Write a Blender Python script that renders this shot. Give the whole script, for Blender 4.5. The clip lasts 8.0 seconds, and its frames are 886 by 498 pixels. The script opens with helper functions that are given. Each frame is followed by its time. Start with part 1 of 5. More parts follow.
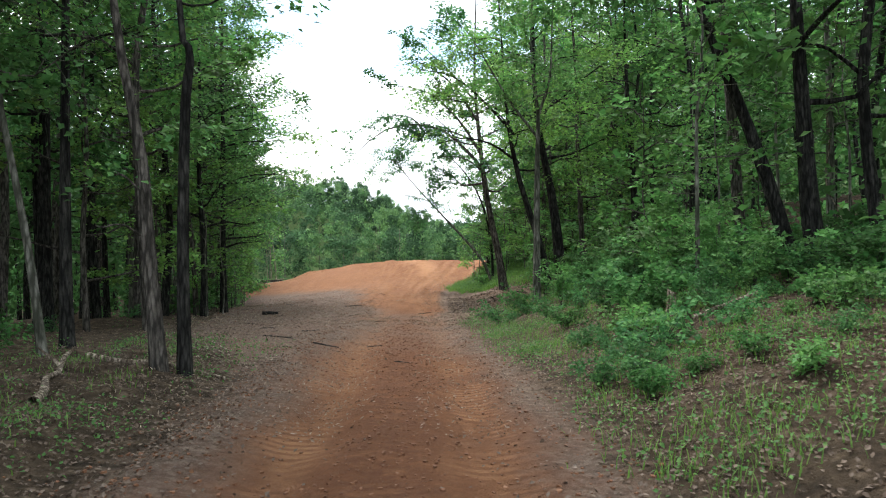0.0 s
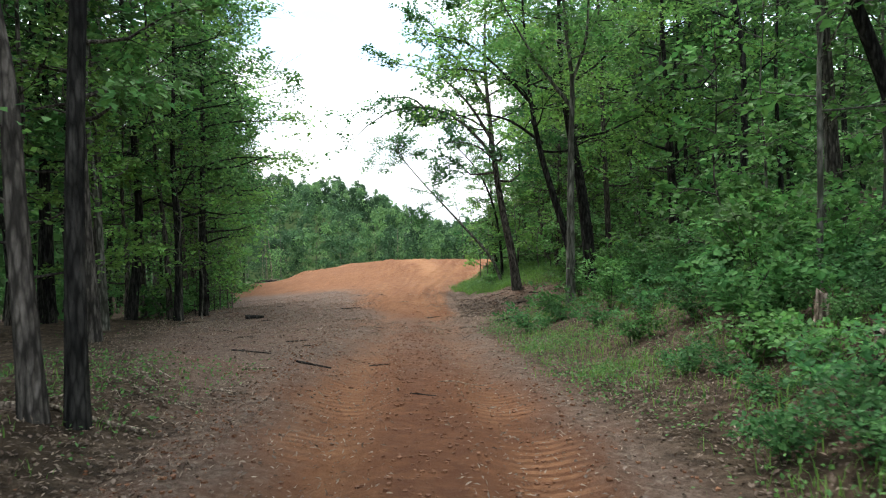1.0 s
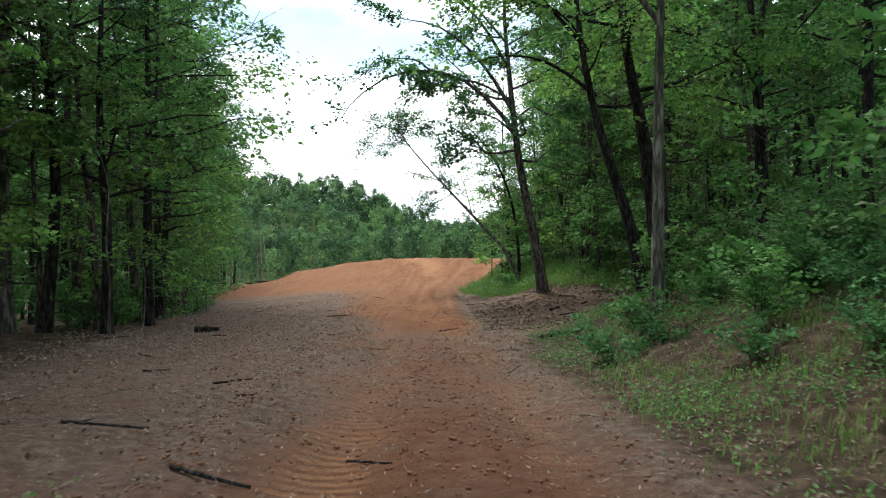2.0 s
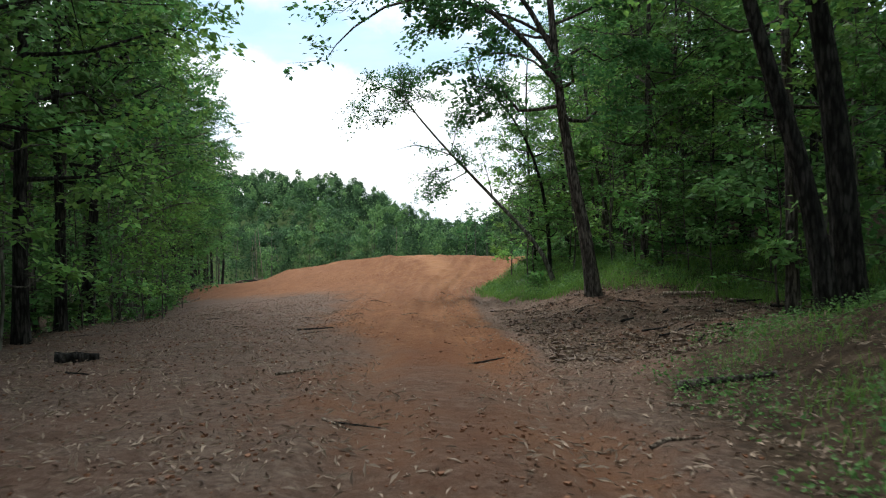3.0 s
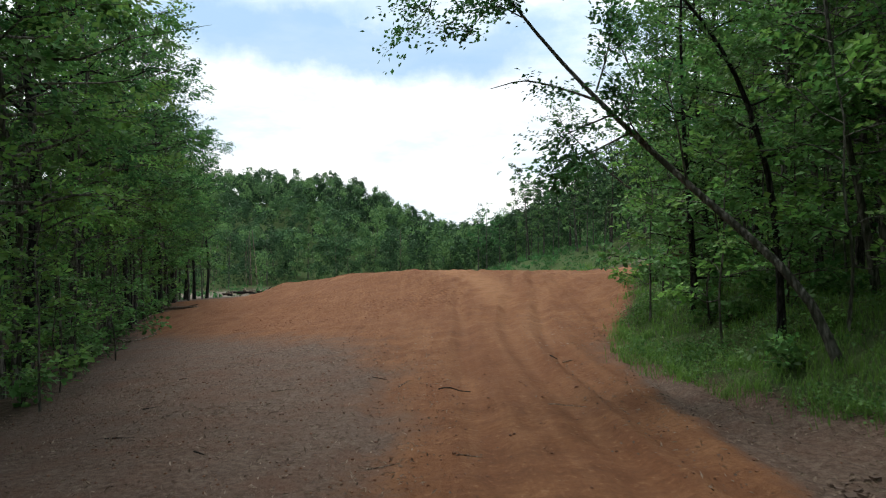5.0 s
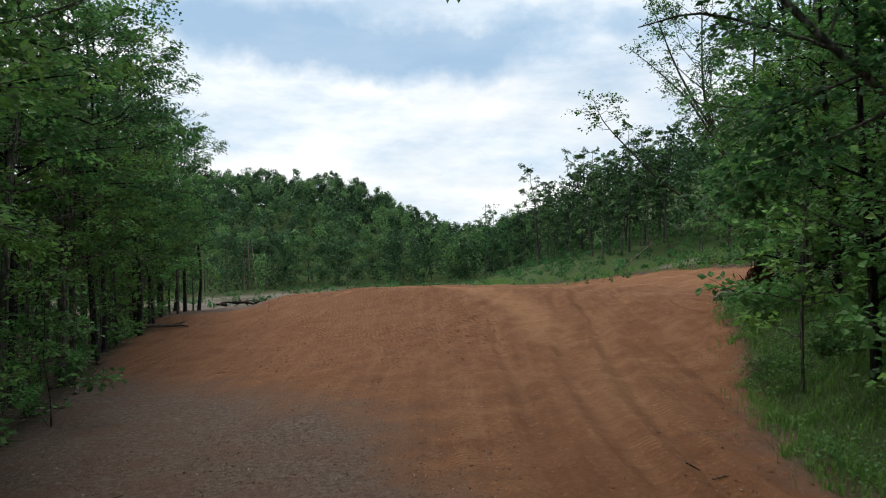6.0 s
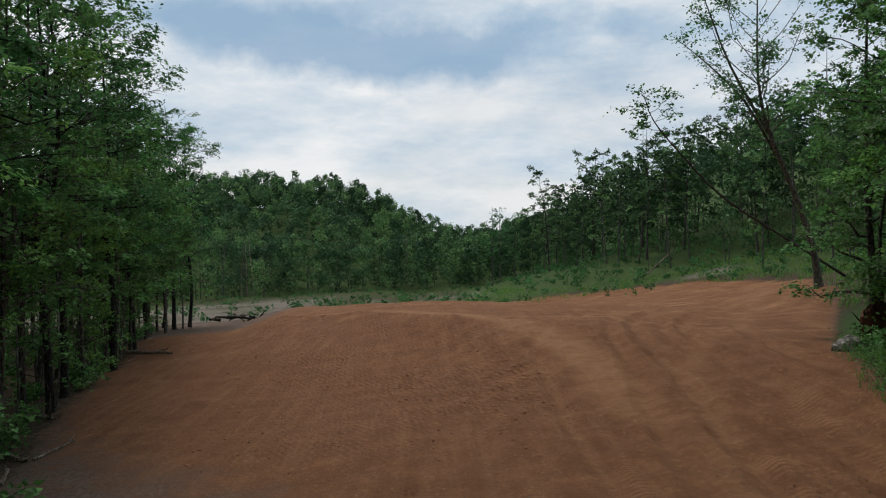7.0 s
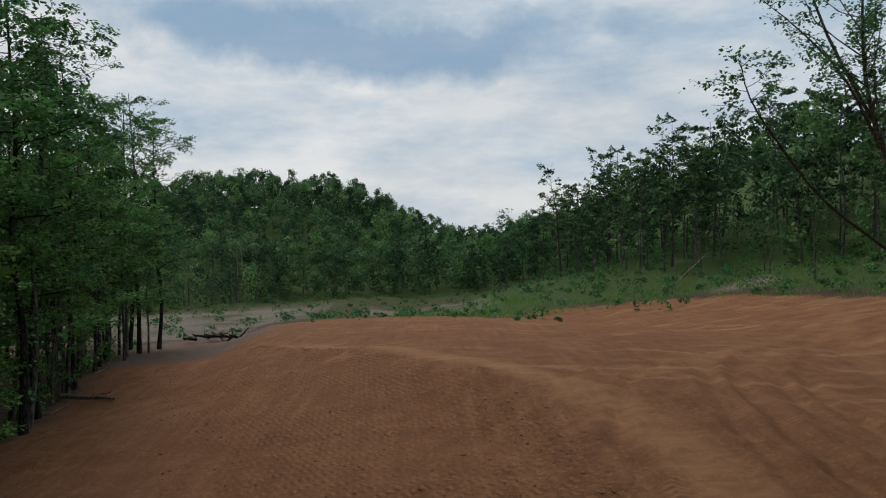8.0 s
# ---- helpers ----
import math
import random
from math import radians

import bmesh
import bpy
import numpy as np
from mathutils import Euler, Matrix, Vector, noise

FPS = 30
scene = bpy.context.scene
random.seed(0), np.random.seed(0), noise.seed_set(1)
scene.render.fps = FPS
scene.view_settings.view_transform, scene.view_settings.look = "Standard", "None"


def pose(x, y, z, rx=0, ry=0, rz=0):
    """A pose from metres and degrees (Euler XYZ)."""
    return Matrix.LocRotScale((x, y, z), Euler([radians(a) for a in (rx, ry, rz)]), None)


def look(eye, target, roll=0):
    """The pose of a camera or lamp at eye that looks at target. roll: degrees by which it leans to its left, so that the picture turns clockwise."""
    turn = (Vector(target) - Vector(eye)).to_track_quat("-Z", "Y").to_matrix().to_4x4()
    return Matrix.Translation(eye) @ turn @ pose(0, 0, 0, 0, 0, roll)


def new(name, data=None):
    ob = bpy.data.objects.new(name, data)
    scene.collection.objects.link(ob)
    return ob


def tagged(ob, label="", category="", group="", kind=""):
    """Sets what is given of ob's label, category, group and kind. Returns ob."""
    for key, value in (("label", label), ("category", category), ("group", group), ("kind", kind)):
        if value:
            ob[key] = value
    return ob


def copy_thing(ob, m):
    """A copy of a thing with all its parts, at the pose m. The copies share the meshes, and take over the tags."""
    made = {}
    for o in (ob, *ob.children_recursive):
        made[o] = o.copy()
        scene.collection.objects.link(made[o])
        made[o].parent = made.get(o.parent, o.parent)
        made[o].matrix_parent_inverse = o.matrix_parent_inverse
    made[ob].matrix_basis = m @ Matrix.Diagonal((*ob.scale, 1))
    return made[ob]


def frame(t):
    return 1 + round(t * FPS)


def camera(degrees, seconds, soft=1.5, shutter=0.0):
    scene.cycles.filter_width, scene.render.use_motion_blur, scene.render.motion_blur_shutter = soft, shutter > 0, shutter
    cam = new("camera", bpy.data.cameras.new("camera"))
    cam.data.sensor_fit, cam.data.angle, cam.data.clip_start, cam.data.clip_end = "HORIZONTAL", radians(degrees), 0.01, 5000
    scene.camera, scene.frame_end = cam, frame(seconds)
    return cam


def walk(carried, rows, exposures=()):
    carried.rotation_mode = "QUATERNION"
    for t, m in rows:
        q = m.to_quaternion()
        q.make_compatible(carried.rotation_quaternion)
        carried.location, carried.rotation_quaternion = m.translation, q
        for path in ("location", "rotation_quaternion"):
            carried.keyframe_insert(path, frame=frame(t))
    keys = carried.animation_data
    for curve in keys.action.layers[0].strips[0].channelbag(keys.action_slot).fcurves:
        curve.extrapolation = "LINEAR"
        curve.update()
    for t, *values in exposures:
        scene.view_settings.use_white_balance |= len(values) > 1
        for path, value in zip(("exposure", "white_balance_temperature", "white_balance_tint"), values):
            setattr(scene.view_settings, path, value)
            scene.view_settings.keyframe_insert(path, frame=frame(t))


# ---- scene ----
cam = camera(58.9, 8.0, soft=1.1, shutter=0.12)
PATH = [
    (0, (0.046, -0.08, 1.804), (0.043, 1.92, 1.799), -1.0),
    (0.5, (-0.203, 1.893, 1.694), (-0.204, 3.893, 1.689), -1.0),
    (1, (-0.475, 4.318, 1.568), (-0.471, 6.318, 1.564), -1.0),
    (1.5, (-0.787, 7.629, 1.405), (-0.78, 9.629, 1.403), -1.0),
    (3, (-1.549, 20.171, 0.821), (-1.54, 22.171, 0.822), -0.5),
    (3.5, (-2.228, 24.492, 0.629), (-2.215, 26.492, 0.631), -0.5),
    (4, (-3.034, 28.823, 0.891), (-3.019, 30.823, 0.893), -0.5),
    (4.5, (-3.838, 33.216, 1.389), (-3.823, 35.216, 1.393), -0.4),
    (5, (-4.631, 37.513, 1.632), (-4.616, 39.513, 1.637), -0.4),
    (6.5, (-6.584, 49.255, 3.133), (-6.57, 51.255, 3.138), -0.5),
    (7, (-7.277, 53.112, 3.723), (-7.261, 55.112, 3.73), -0.5),
    (7.5, (-7.715, 58.319, 4.27), (-7.699, 60.319, 4.276), -0.5),
    (8, (-8.059, 65.136, 4.823), (-8.042, 67.136, 4.828), -0.5),
]
# the clip's camera darkens its picture as it leaves the shade for the open sky
EXPO = [(0, 1.5), (1.5, 1.33), (3, 0.85), (4, 0.62), (5, 0.45), (6.5, -0.08), (8, -0.45)]
walk(cam, [(t, look(eye, target, roll)) for t, eye, target, roll in PATH], EXPO)

# ---- sky and sun: an evening under broken cloud ----
SUN_UP, SUN_ROUND = 60.0, -34.0
world = bpy.data.worlds.new("sky")
scene.world = world
world.use_nodes = True
wt = world.node_tree
wt.nodes.clear()


def wnode(kind, **values):
    n = wt.nodes.new(kind)
    for key, value in values.items():
        n.inputs[key.replace("_", " ")].default_value = value
    return n


sky = wt.nodes.new("ShaderNodeTexSky")
sky.sky_type = "NISHITA"
sky.sun_disc = False
sky.sun_elevation, sky.sun_rotation = radians(SUN_UP), radians(SUN_ROUND % 360)
sky.air_density, sky.dust_density = 1.0, 2.0
place = wt.nodes.new("ShaderNodeTexCoord")
stretch = wt.nodes.new("ShaderNodeMapping")
stretch.inputs["Scale"].default_value = (1.3, 1.3, 4.0)
stretch.inputs["Location"].default_value = (0.35, 0.2, 0.15)
puffs = wnode("ShaderNodeTexNoise", Scale=1.8, Detail=8.0, Roughness=0.58, Distortion=0.3)
cover = wt.nodes.new("ShaderNodeValToRGB")
cover.color_ramp.elements[0].position, cover.color_ramp.elements[0].color = 0.34, (0.72, 0.72, 0.72, 1)
cover.color_ramp.elements[1].position, cover.color_ramp.elements[1].color = 0.56, (1, 1, 1, 1)
shade = wnode("ShaderNodeTexNoise", Scale=2.6, Detail=8.0, Roughness=0.6)
tone = wt.nodes.new("ShaderNodeValToRGB")
tone.color_ramp.elements[0].position, tone.color_ramp.elements[0].color = 0.36, (5.6, 7.1, 8.6, 1)
tone.color_ramp.elements[1].position, tone.color_ramp.elements[1].color = 0.58, (10.2, 10.4, 10.5, 1)
# a long blue-grey break in the cloud ahead, and a pale warm glow low down
gap_at = wt.nodes.new("ShaderNodeMapping")
gap_at.vector_type = "POINT"
gap_at.inputs["Location"].default_value = (-0.64, 0.0, -6.45)
gap_at.inputs["Scale"].default_value = (3.0, 0.0, 19.5)
wob = wnode("ShaderNodeTexNoise", Scale=5.5, Detail=9.0, Roughness=0.62)
wobbled = wt.nodes.new("ShaderNodeVectorMath")
wobbled.operation = "MULTIPLY_ADD"
wobbled.inputs[1].default_value = (2.0, 0.0, 2.8)
length_ = wt.nodes.new("ShaderNodeVectorMath")
length_.operation = "LENGTH"
gap = wt.nodes.new("ShaderNodeValToRGB")
gap.color_ramp.elements[0].position, gap.color_ramp.elements[0].color = 0.5, (0.75, 0.75, 0.75, 1)
gap.color_ramp.elements[1].position, gap.color_ramp.elements[1].color = 1.0, (0, 0, 0, 1)
gapped = wt.nodes.new("ShaderNodeMix")
gapped.data_type = "RGBA"
gapped.inputs["B"].default_value = (3.1, 4.9, 7.0, 1)
blend = wt.nodes.new("ShaderNodeMix")
blend.data_type = "RGBA"
back = wnode("ShaderNodeBackground", Strength=0.1)
out = wt.nodes.new("ShaderNodeOutputWorld")
wt.links.new(place.outputs["Generated"], stretch.inputs["Vector"])
wt.links.new(stretch.outputs["Vector"], puffs.inputs["Vector"])
wt.links.new(stretch.outputs["Vector"], shade.inputs["Vector"])
wt.links.new(puffs.outputs["Fac"], cover.inputs["Fac"])
wt.links.new(shade.outputs["Fac"], tone.inputs["Fac"])
wt.links.new(cover.outputs["Color"], blend.inputs["Factor"])
wt.links.new(sky.outputs["Color"], blend.inputs["A"])
wt.links.new(tone.outputs["Color"], blend.inputs["B"])
wt.links.new(place.outputs["Generated"], wob.inputs["Vector"])
wt.links.new(place.outputs["Generated"], gap_at.inputs["Vector"])
wt.links.new(wob.outputs["Color"], wobbled.inputs[0])
wt.links.new(gap_at.outputs["Vector"], wobbled.inputs[2])
wt.links.new(wobbled.outputs["Vector"], length_.inputs[0])
wt.links.new(length_.outputs["Value"], gap.inputs["Fac"])
wt.links.new(gap.outputs["Color"], gapped.inputs["Factor"])
wt.links.new(blend.outputs["Result"], gapped.inputs["A"])
wt.links.new(gapped.outputs["Result"], back.inputs["Color"])
wt.links.new(back.outputs["Background"], out.inputs["Surface"])

sun = new("sun", bpy.data.lights.new("sun", "SUN"))
sun.data.energy, sun.data.angle, sun.data.color = 2.0, radians(25), (1.0, 0.95, 0.88)
a, e = radians(SUN_ROUND), radians(SUN_UP)
sun.matrix_world = look((0, 0, 60), (-math.sin(a) * math.cos(e), -math.cos(a) * math.cos(e), 60 - math.sin(e)))


# ---- materials ----
def material(name, rough=0.9, spec=0.2):
    m = bpy.data.materials.new(name)
    m.use_nodes = True
    b = m.node_tree.nodes["Principled BSDF"]
    b.inputs["Roughness"].default_value = rough
    b.inputs["Specular IOR Level"].default_value = spec
    return m, m.node_tree, b


def add(nt, kind, link=None, **values):
    n = nt.nodes.new(kind)
    for key, value in values.items():
        n.inputs[key.replace("_", " ")].default_value = value
    if link:
        for key, socket in link.items():
            nt.links.new(socket, n.inputs[key])
    return n


def ramp(nt, fac, *stops):
    n = nt.nodes.new("ShaderNodeValToRGB")
    r = n.color_ramp
    while len(r.elements) < len(stops):
        r.elements.new(0.5)
    for el, (pos, col) in zip(r.elements, stops):
        el.position = pos
        el.color = (*col, 1) if len(col) == 3 else col
    nt.links.new(fac, n.inputs["Fac"])
    return n.outputs["Color"]


def mix(nt, fac, a, b, how="MIX"):
    n = nt.nodes.new("ShaderNodeMix")
    n.data_type, n.blend_type = "RGBA", how
    for key, v in (("Factor", fac), ("A", a), ("B", b)):
        if isinstance(v, bpy.types.NodeSocket):
            nt.links.new(v, n.inputs[key])
        else:
            n.inputs[key].default_value = v if key == "Factor" else (*v, 1)
    return n.outputs["Result"]


def calc(nt, how, a, b=0.0, c=0.0):
    n = nt.nodes.new("ShaderNodeMath")
    n.operation = how
    for i, v in enumerate((a, b, c)):
        if isinstance(v, bpy.types.NodeSocket):
            nt.links.new(v, n.inputs[i])
        else:
            n.inputs[i].default_value = v
    return n.outputs[0]


def foliage(name, dark, mid, light, through_light=0.35, gloss=0.25, share=0.45):
    """Leaves: each differs a little, each tree or patch a little more."""
    m, nt, b = material(name, 0.6, gloss)
    geo = add(nt, "ShaderNodeNewGeometry")
    info = add(nt, "ShaderNodeObjectInfo")
    patch = add(nt, "ShaderNodeAttribute")
    patch.attribute_name = "tint"
    own = calc(nt, "FRACT", calc(nt, "ADD", info.outputs["Random"], patch.outputs["Fac"]))
    pick = calc(nt, "MULTIPLY_ADD", own, share, calc(nt, "MULTIPLY", geo.outputs["Random Per Island"], 1 - share))
    col = ramp(nt, pick, (0.0, dark), (0.55, mid), (1.0, light))
    hue = add(nt, "ShaderNodeHueSaturation", {"Color": col})
    nt.links.new(calc(nt, "MULTIPLY_ADD", own, 0.035, 0.482), hue.inputs["Hue"])
    nt.links.new(calc(nt, "MULTIPLY_ADD", own, 0.45, 0.8), hue.inputs["Value"])
    nt.links.new(hue.outputs["Color"], b.inputs["Base Color"])
    if through_light:
        tr = add(nt, "ShaderNodeBsdfTranslucent", {"Color": hue.outputs["Color"]})
        mx = add(nt, "ShaderNodeMixShader", {1: b.outputs[0], 2: tr.outputs[0]})
        mx.inputs[0].default_value = through_light
        nt.links.new(mx.outputs[0], nt.nodes["Material Output"].inputs["Surface"])
    return m


def bark(name, dark, light, rough_scale=9.0, moss=0.0):
    m, nt, b = material(name, 0.95, 0.1)
    tc = add(nt, "ShaderNodeTexCoord")
    mp = add(nt, "ShaderNodeMapping", {"Vector": tc.outputs["Object"]}, Scale=(1, 1, 0.22))
    n1 = add(nt, "ShaderNodeTexNoise", {"Vector": mp.outputs[0]}, Scale=rough_scale, Detail=6.0, Roughness=0.65)
    n2 = add(nt, "ShaderNodeTexNoise", {"Vector": tc.outputs["Object"]}, Scale=1.3, Detail=3.0)
    vo = add(nt, "ShaderNodeTexVoronoi", {"Vector": mp.outputs[0]}, Scale=rough_scale * 2.2)
    col = ramp(nt, n1.outputs["Fac"], (0.36, tuple(0.6 * v for v in dark)), (0.5, tuple(0.5 * (v + w) for v, w in zip(dark, light))), (0.62, tuple(1.25 * v for v in light)))
    col = mix(nt, calc(nt, "MULTIPLY", n2.outputs["Fac"], 0.6), col, tuple(0.6 * v for v in dark), "MIX")
    col = mix(nt, ramp(nt, vo.outputs["Distance"], (0.42, (0, 0, 0)), (0.68, (0.8, 0.8, 0.8))), col, tuple(0.35 * v for v in dark))
    if moss:
        col = mix(nt, calc(nt, "MULTIPLY", n2.outputs["Fac"], moss), col, (0.06, 0.09, 0.03))
    nt.links.new(col, b.inputs["Base Color"])
    hgt = calc(nt, "ADD", n1.outputs["Fac"], vo.outputs["Distance"])
    bp = add(nt, "ShaderNodeBump", {"Height": hgt}, Strength=1.0, Distance=0.05)
    nt.links.new(bp.outputs[0], b.inputs["Normal"])
    return m


LEAF = foliage("leaf_green", (0.039, 0.11, 0.032), (0.09, 0.218, 0.06), (0.178, 0.34, 0.092), 0.4)
# yellow-green leaves, lightened in colour for the skylight on edge trees
LEAF_PALE_LIT = foliage("leaf_pale_lit_green", (0.066, 0.152, 0.036), (0.14, 0.29, 0.066), (0.235, 0.4, 0.095), 0.48)
# dark green leaves; inside the wood the dark tone stands in for canopy shade
LEAF_DARK_SHADED = foliage("leaf_dark_shaded_green", (0.029, 0.086, 0.028), (0.061, 0.157, 0.047), (0.11, 0.23, 0.065), 0.4, 0.12)
LEAF_BLUE = foliage("leaf_cool_green", (0.023, 0.08, 0.029), (0.056, 0.155, 0.053), (0.11, 0.24, 0.072), 0.38, 0.14)
# distant leaves, with the bluish haze of distance mixed into their green
LEAF_FAR_HAZE = foliage("leaf_ridge_haze_green", (0.014, 0.04, 0.022), (0.056, 0.125, 0.054), (0.175, 0.28, 0.09), 0.22, 0.1, 0.75)
GRASS = foliage("grass_blade", (0.052, 0.118, 0.024), (0.105, 0.215, 0.04), (0.185, 0.3, 0.07), 0.45)
DRY = foliage("dry_leaf", (0.06, 0.042, 0.03), (0.11, 0.079, 0.057), (0.27, 0.215, 0.165), 0.1)
CLOD = foliage("dirt_clod", (0.1, 0.048, 0.027), (0.16, 0.078, 0.042), (0.27, 0.15, 0.085), 0.0, 0.1)
CHIP = foliage("wood_chip", (0.15, 0.112, 0.083), (0.26, 0.205, 0.156), (0.5, 0.415, 0.33), 0.0, 0.15)
CLAY_LUMP = foliage("clay_lump", (0.14, 0.06, 0.028), (0.19, 0.085, 0.04), (0.26, 0.125, 0.061), 0.0, 0.1)
BARK = bark("bark_brown", (0.046, 0.042, 0.037), (0.16, 0.145, 0.128))
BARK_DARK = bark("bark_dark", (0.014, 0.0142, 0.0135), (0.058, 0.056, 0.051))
BARK_GREY = bark("bark_grey", (0.075, 0.073, 0.065), (0.24, 0.232, 0.21), 7.0, 0.25)
DEADWOOD = bark("dead_wood", (0.16, 0.12, 0.09), (0.5, 0.43, 0.35), 12.0)
STONE = bark("grey_stone", (0.12, 0.11, 0.1), (0.36, 0.33, 0.3), 4.0)


def make_ground_material():
    m, nt, b = material("red_clay_ground", 0.95, 0.12)
    tc = add(nt, "ShaderNodeTexCoord")
    P = tc.outputs["Object"]

    def noisy(scale, detail=5.0, rough=0.6, vec=None):
        return add(nt, "ShaderNodeTexNoise", {"Vector": vec or P}, Scale=scale, Detail=detail, Roughness=rough).outputs["Fac"]

    def attr(name):
        n = add(nt, "ShaderNodeAttribute")
        n.attribute_name = name
        return n.outputs["Fac"]

    big, med, fine, grain = noisy(0.12), noisy(0.7), noisy(4.5), noisy(22.0, 6.0, 0.7)
    along = add(nt, "ShaderNodeMapping", {"Vector": P}, Scale=(3.0, 0.16, 1.0))
    streak = noisy(0.8, 5.0, 0.6, along.outputs[0])
    rows = add(nt, "ShaderNodeMapping", {"Vector": P}, Scale=(0.8, 3.2, 1.0), Rotation=(0, 0, -0.5))
    across = noisy(1.1, 6.0, 0.65, rows.outputs[0])
    crumb = noisy(7.0, 8.0, 0.78)
    lump = add(nt, "ShaderNodeTexVoronoi", {"Vector": P}, Scale=5.5, Randomness=1.0).outputs["Distance"]
    clay = ramp(nt, med, (0.25, (0.13, 0.055, 0.026)), (0.5, (0.2, 0.09, 0.042)), (0.75, (0.285, 0.142, 0.068)))
    clay = mix(nt, ramp(nt, big, (0.4, (0, 0, 0)), (0.65, (0.7, 0.7, 0.7))), clay, (0.19, 0.084, 0.041))
    clay = mix(nt, ramp(nt, streak, (0.45, (0, 0, 0)), (0.75, (0.35, 0.35, 0.35))), clay, (0.38, 0.215, 0.112))
    clay = mix(nt, ramp(nt, across, (0.5, (0, 0, 0)), (0.68, (0.4, 0.4, 0.4))), clay, (0.16, 0.071, 0.036))
    # crevice shade put into the colour: crumb hollows darker, crumb tops lighter
    clay = mix(nt, ramp(nt, crumb, (0.5, (0, 0, 0)), (0.6, (0.42, 0.42, 0.42))), clay, (0.12, 0.055, 0.029))
    clay = mix(nt, ramp(nt, crumb, (0.36, (0.55, 0.55, 0.55)), (0.44, (0, 0, 0))), clay, (0.4, 0.235, 0.13))
    clay = mix(nt, ramp(nt, grain, (0.42, (0, 0, 0)), (0.6, (0.4, 0.4, 0.4))), clay, (0.13, 0.058, 0.03))
    graded = add(nt, "ShaderNodeMapping", {"Vector": P}, Scale=(0.16, 0.6, 1.0), Rotation=(0, 0, 0.22))
    scrape = noisy(1.0, 7.0, 0.62, graded.outputs[0])
    clay = mix(nt, calc(nt, "MULTIPLY", attr("pad"), ramp(nt, scrape, (0.5, (0, 0, 0)), (0.68, (0.5, 0.5, 0.5)))), clay, (0.15, 0.062, 0.03))
    clay = mix(nt, calc(nt, "MULTIPLY", attr("pad"), ramp(nt, scrape, (0.33, (0.5, 0.5, 0.5)), (0.46, (0, 0, 0)))), clay, (0.37, 0.205, 0.105))
    worn = calc(nt, "MULTIPLY", attr("lane"), ramp(nt, across, (0.3, (1, 1, 1)), (0.65, (0.5, 0.5, 0.5))))
    clay = mix(nt, ramp(nt, worn, (0.15, (0, 0, 0)), (0.8, (0.75, 0.75, 0.75))), clay, (0.36, 0.195, 0.1))
    damp = calc(nt, "MULTIPLY", attr("damp"), ramp(nt, fine, (0.36, (0.35, 0.35, 0.35)), (0.55, (1, 1, 1))))
    clay = mix(nt, damp, clay, mix(nt, crumb, (0.07, 0.032, 0.019), (0.17, 0.074, 0.037)))
    bars = add(nt, "ShaderNodeTexWave", {"Vector": P}, Scale=1.55)
    bars.bands_direction = "Y"
    bar = ramp(nt, bars.outputs["Fac"], (0.3, (0, 0, 0)), (0.62, (1, 1, 1)))
    worn_bar = calc(nt, "MULTIPLY", bar, ramp(nt, crumb, (0.4, (0.35, 0.35, 0.35)), (0.56, (1, 1, 1))))
    printed = calc(nt, "MULTIPLY", attr("tread"), ramp(nt, med, (0.44, (0, 0, 0)), (0.58, (1, 1, 1))))
    tread = calc(nt, "MULTIPLY", worn_bar, printed)
    # dry bar crests lighter; the gaps are darkened in colour as if shaded
    clay = mix(nt, calc(nt, "MULTIPLY", printed, 0.3), clay, ramp(nt, worn_bar, (0.1, (0.12, 0.052, 0.026)), (0.8, (0.36, 0.2, 0.105))))
    turned = add(nt, "ShaderNodeMapping", {"Vector": P}, Rotation=(0, 0, 1.1))
    rungs = add(nt, "ShaderNodeTexWave", {"Vector": turned.outputs[0]}, Scale=1.35, Distortion=0.6, Detail=1.0, Detail_Scale=3.0)
    rungs.bands_direction = "Y"
    strips = add(nt, "ShaderNodeTexWave", {"Vector": turned.outputs[0]}, Scale=0.52, Distortion=1.0, Detail=1.0, Detail_Scale=0.6)
    strips.bands_direction = "X"
    pressed = calc(nt, "MULTIPLY", attr("cleat"), ramp(nt, strips.outputs["Fac"], (0.3, (0, 0, 0)), (0.55, (1, 1, 1))))
    pressed = calc(nt, "MULTIPLY", pressed, ramp(nt, fine, (0.4, (0.1, 0.1, 0.1)), (0.55, (1, 1, 1))))
    rung = ramp(nt, rungs.outputs["Fac"], (0.3, (0, 0, 0)), (0.65, (1, 1, 1)))
    # light rungs and dark gaps paint the shading of the cleat marks
    clay = mix(nt, calc(nt, "MULTIPLY", pressed, 0.55), clay, ramp(nt, rung, (0.0, (0.105, 0.044, 0.022)), (0.9, (0.3, 0.145, 0.07))))
    stamp = calc(nt, "MULTIPLY", pressed, rung)
    mud = ramp(nt, crumb, (0.36, (0.07, 0.047, 0.036)), (0.5, (0.132, 0.093, 0.072)), (0.64, (0.21, 0.163, 0.128)))
    mud = mix(nt, ramp(nt, med, (0.45, (0, 0, 0)), (0.7, (0.7, 0.7, 0.7))), mud, (0.14, 0.077, 0.053))
    mud = mix(nt, ramp(nt, grain, (0.56, (0, 0, 0)), (0.68, (0.75, 0.75, 0.75))), mud, (0.237, 0.181, 0.139))
    litter = ramp(nt, fine, (0.32, (0.03, 0.022, 0.015)), (0.55, (0.07, 0.05, 0.033)), (0.72, (0.15, 0.113, 0.08)))
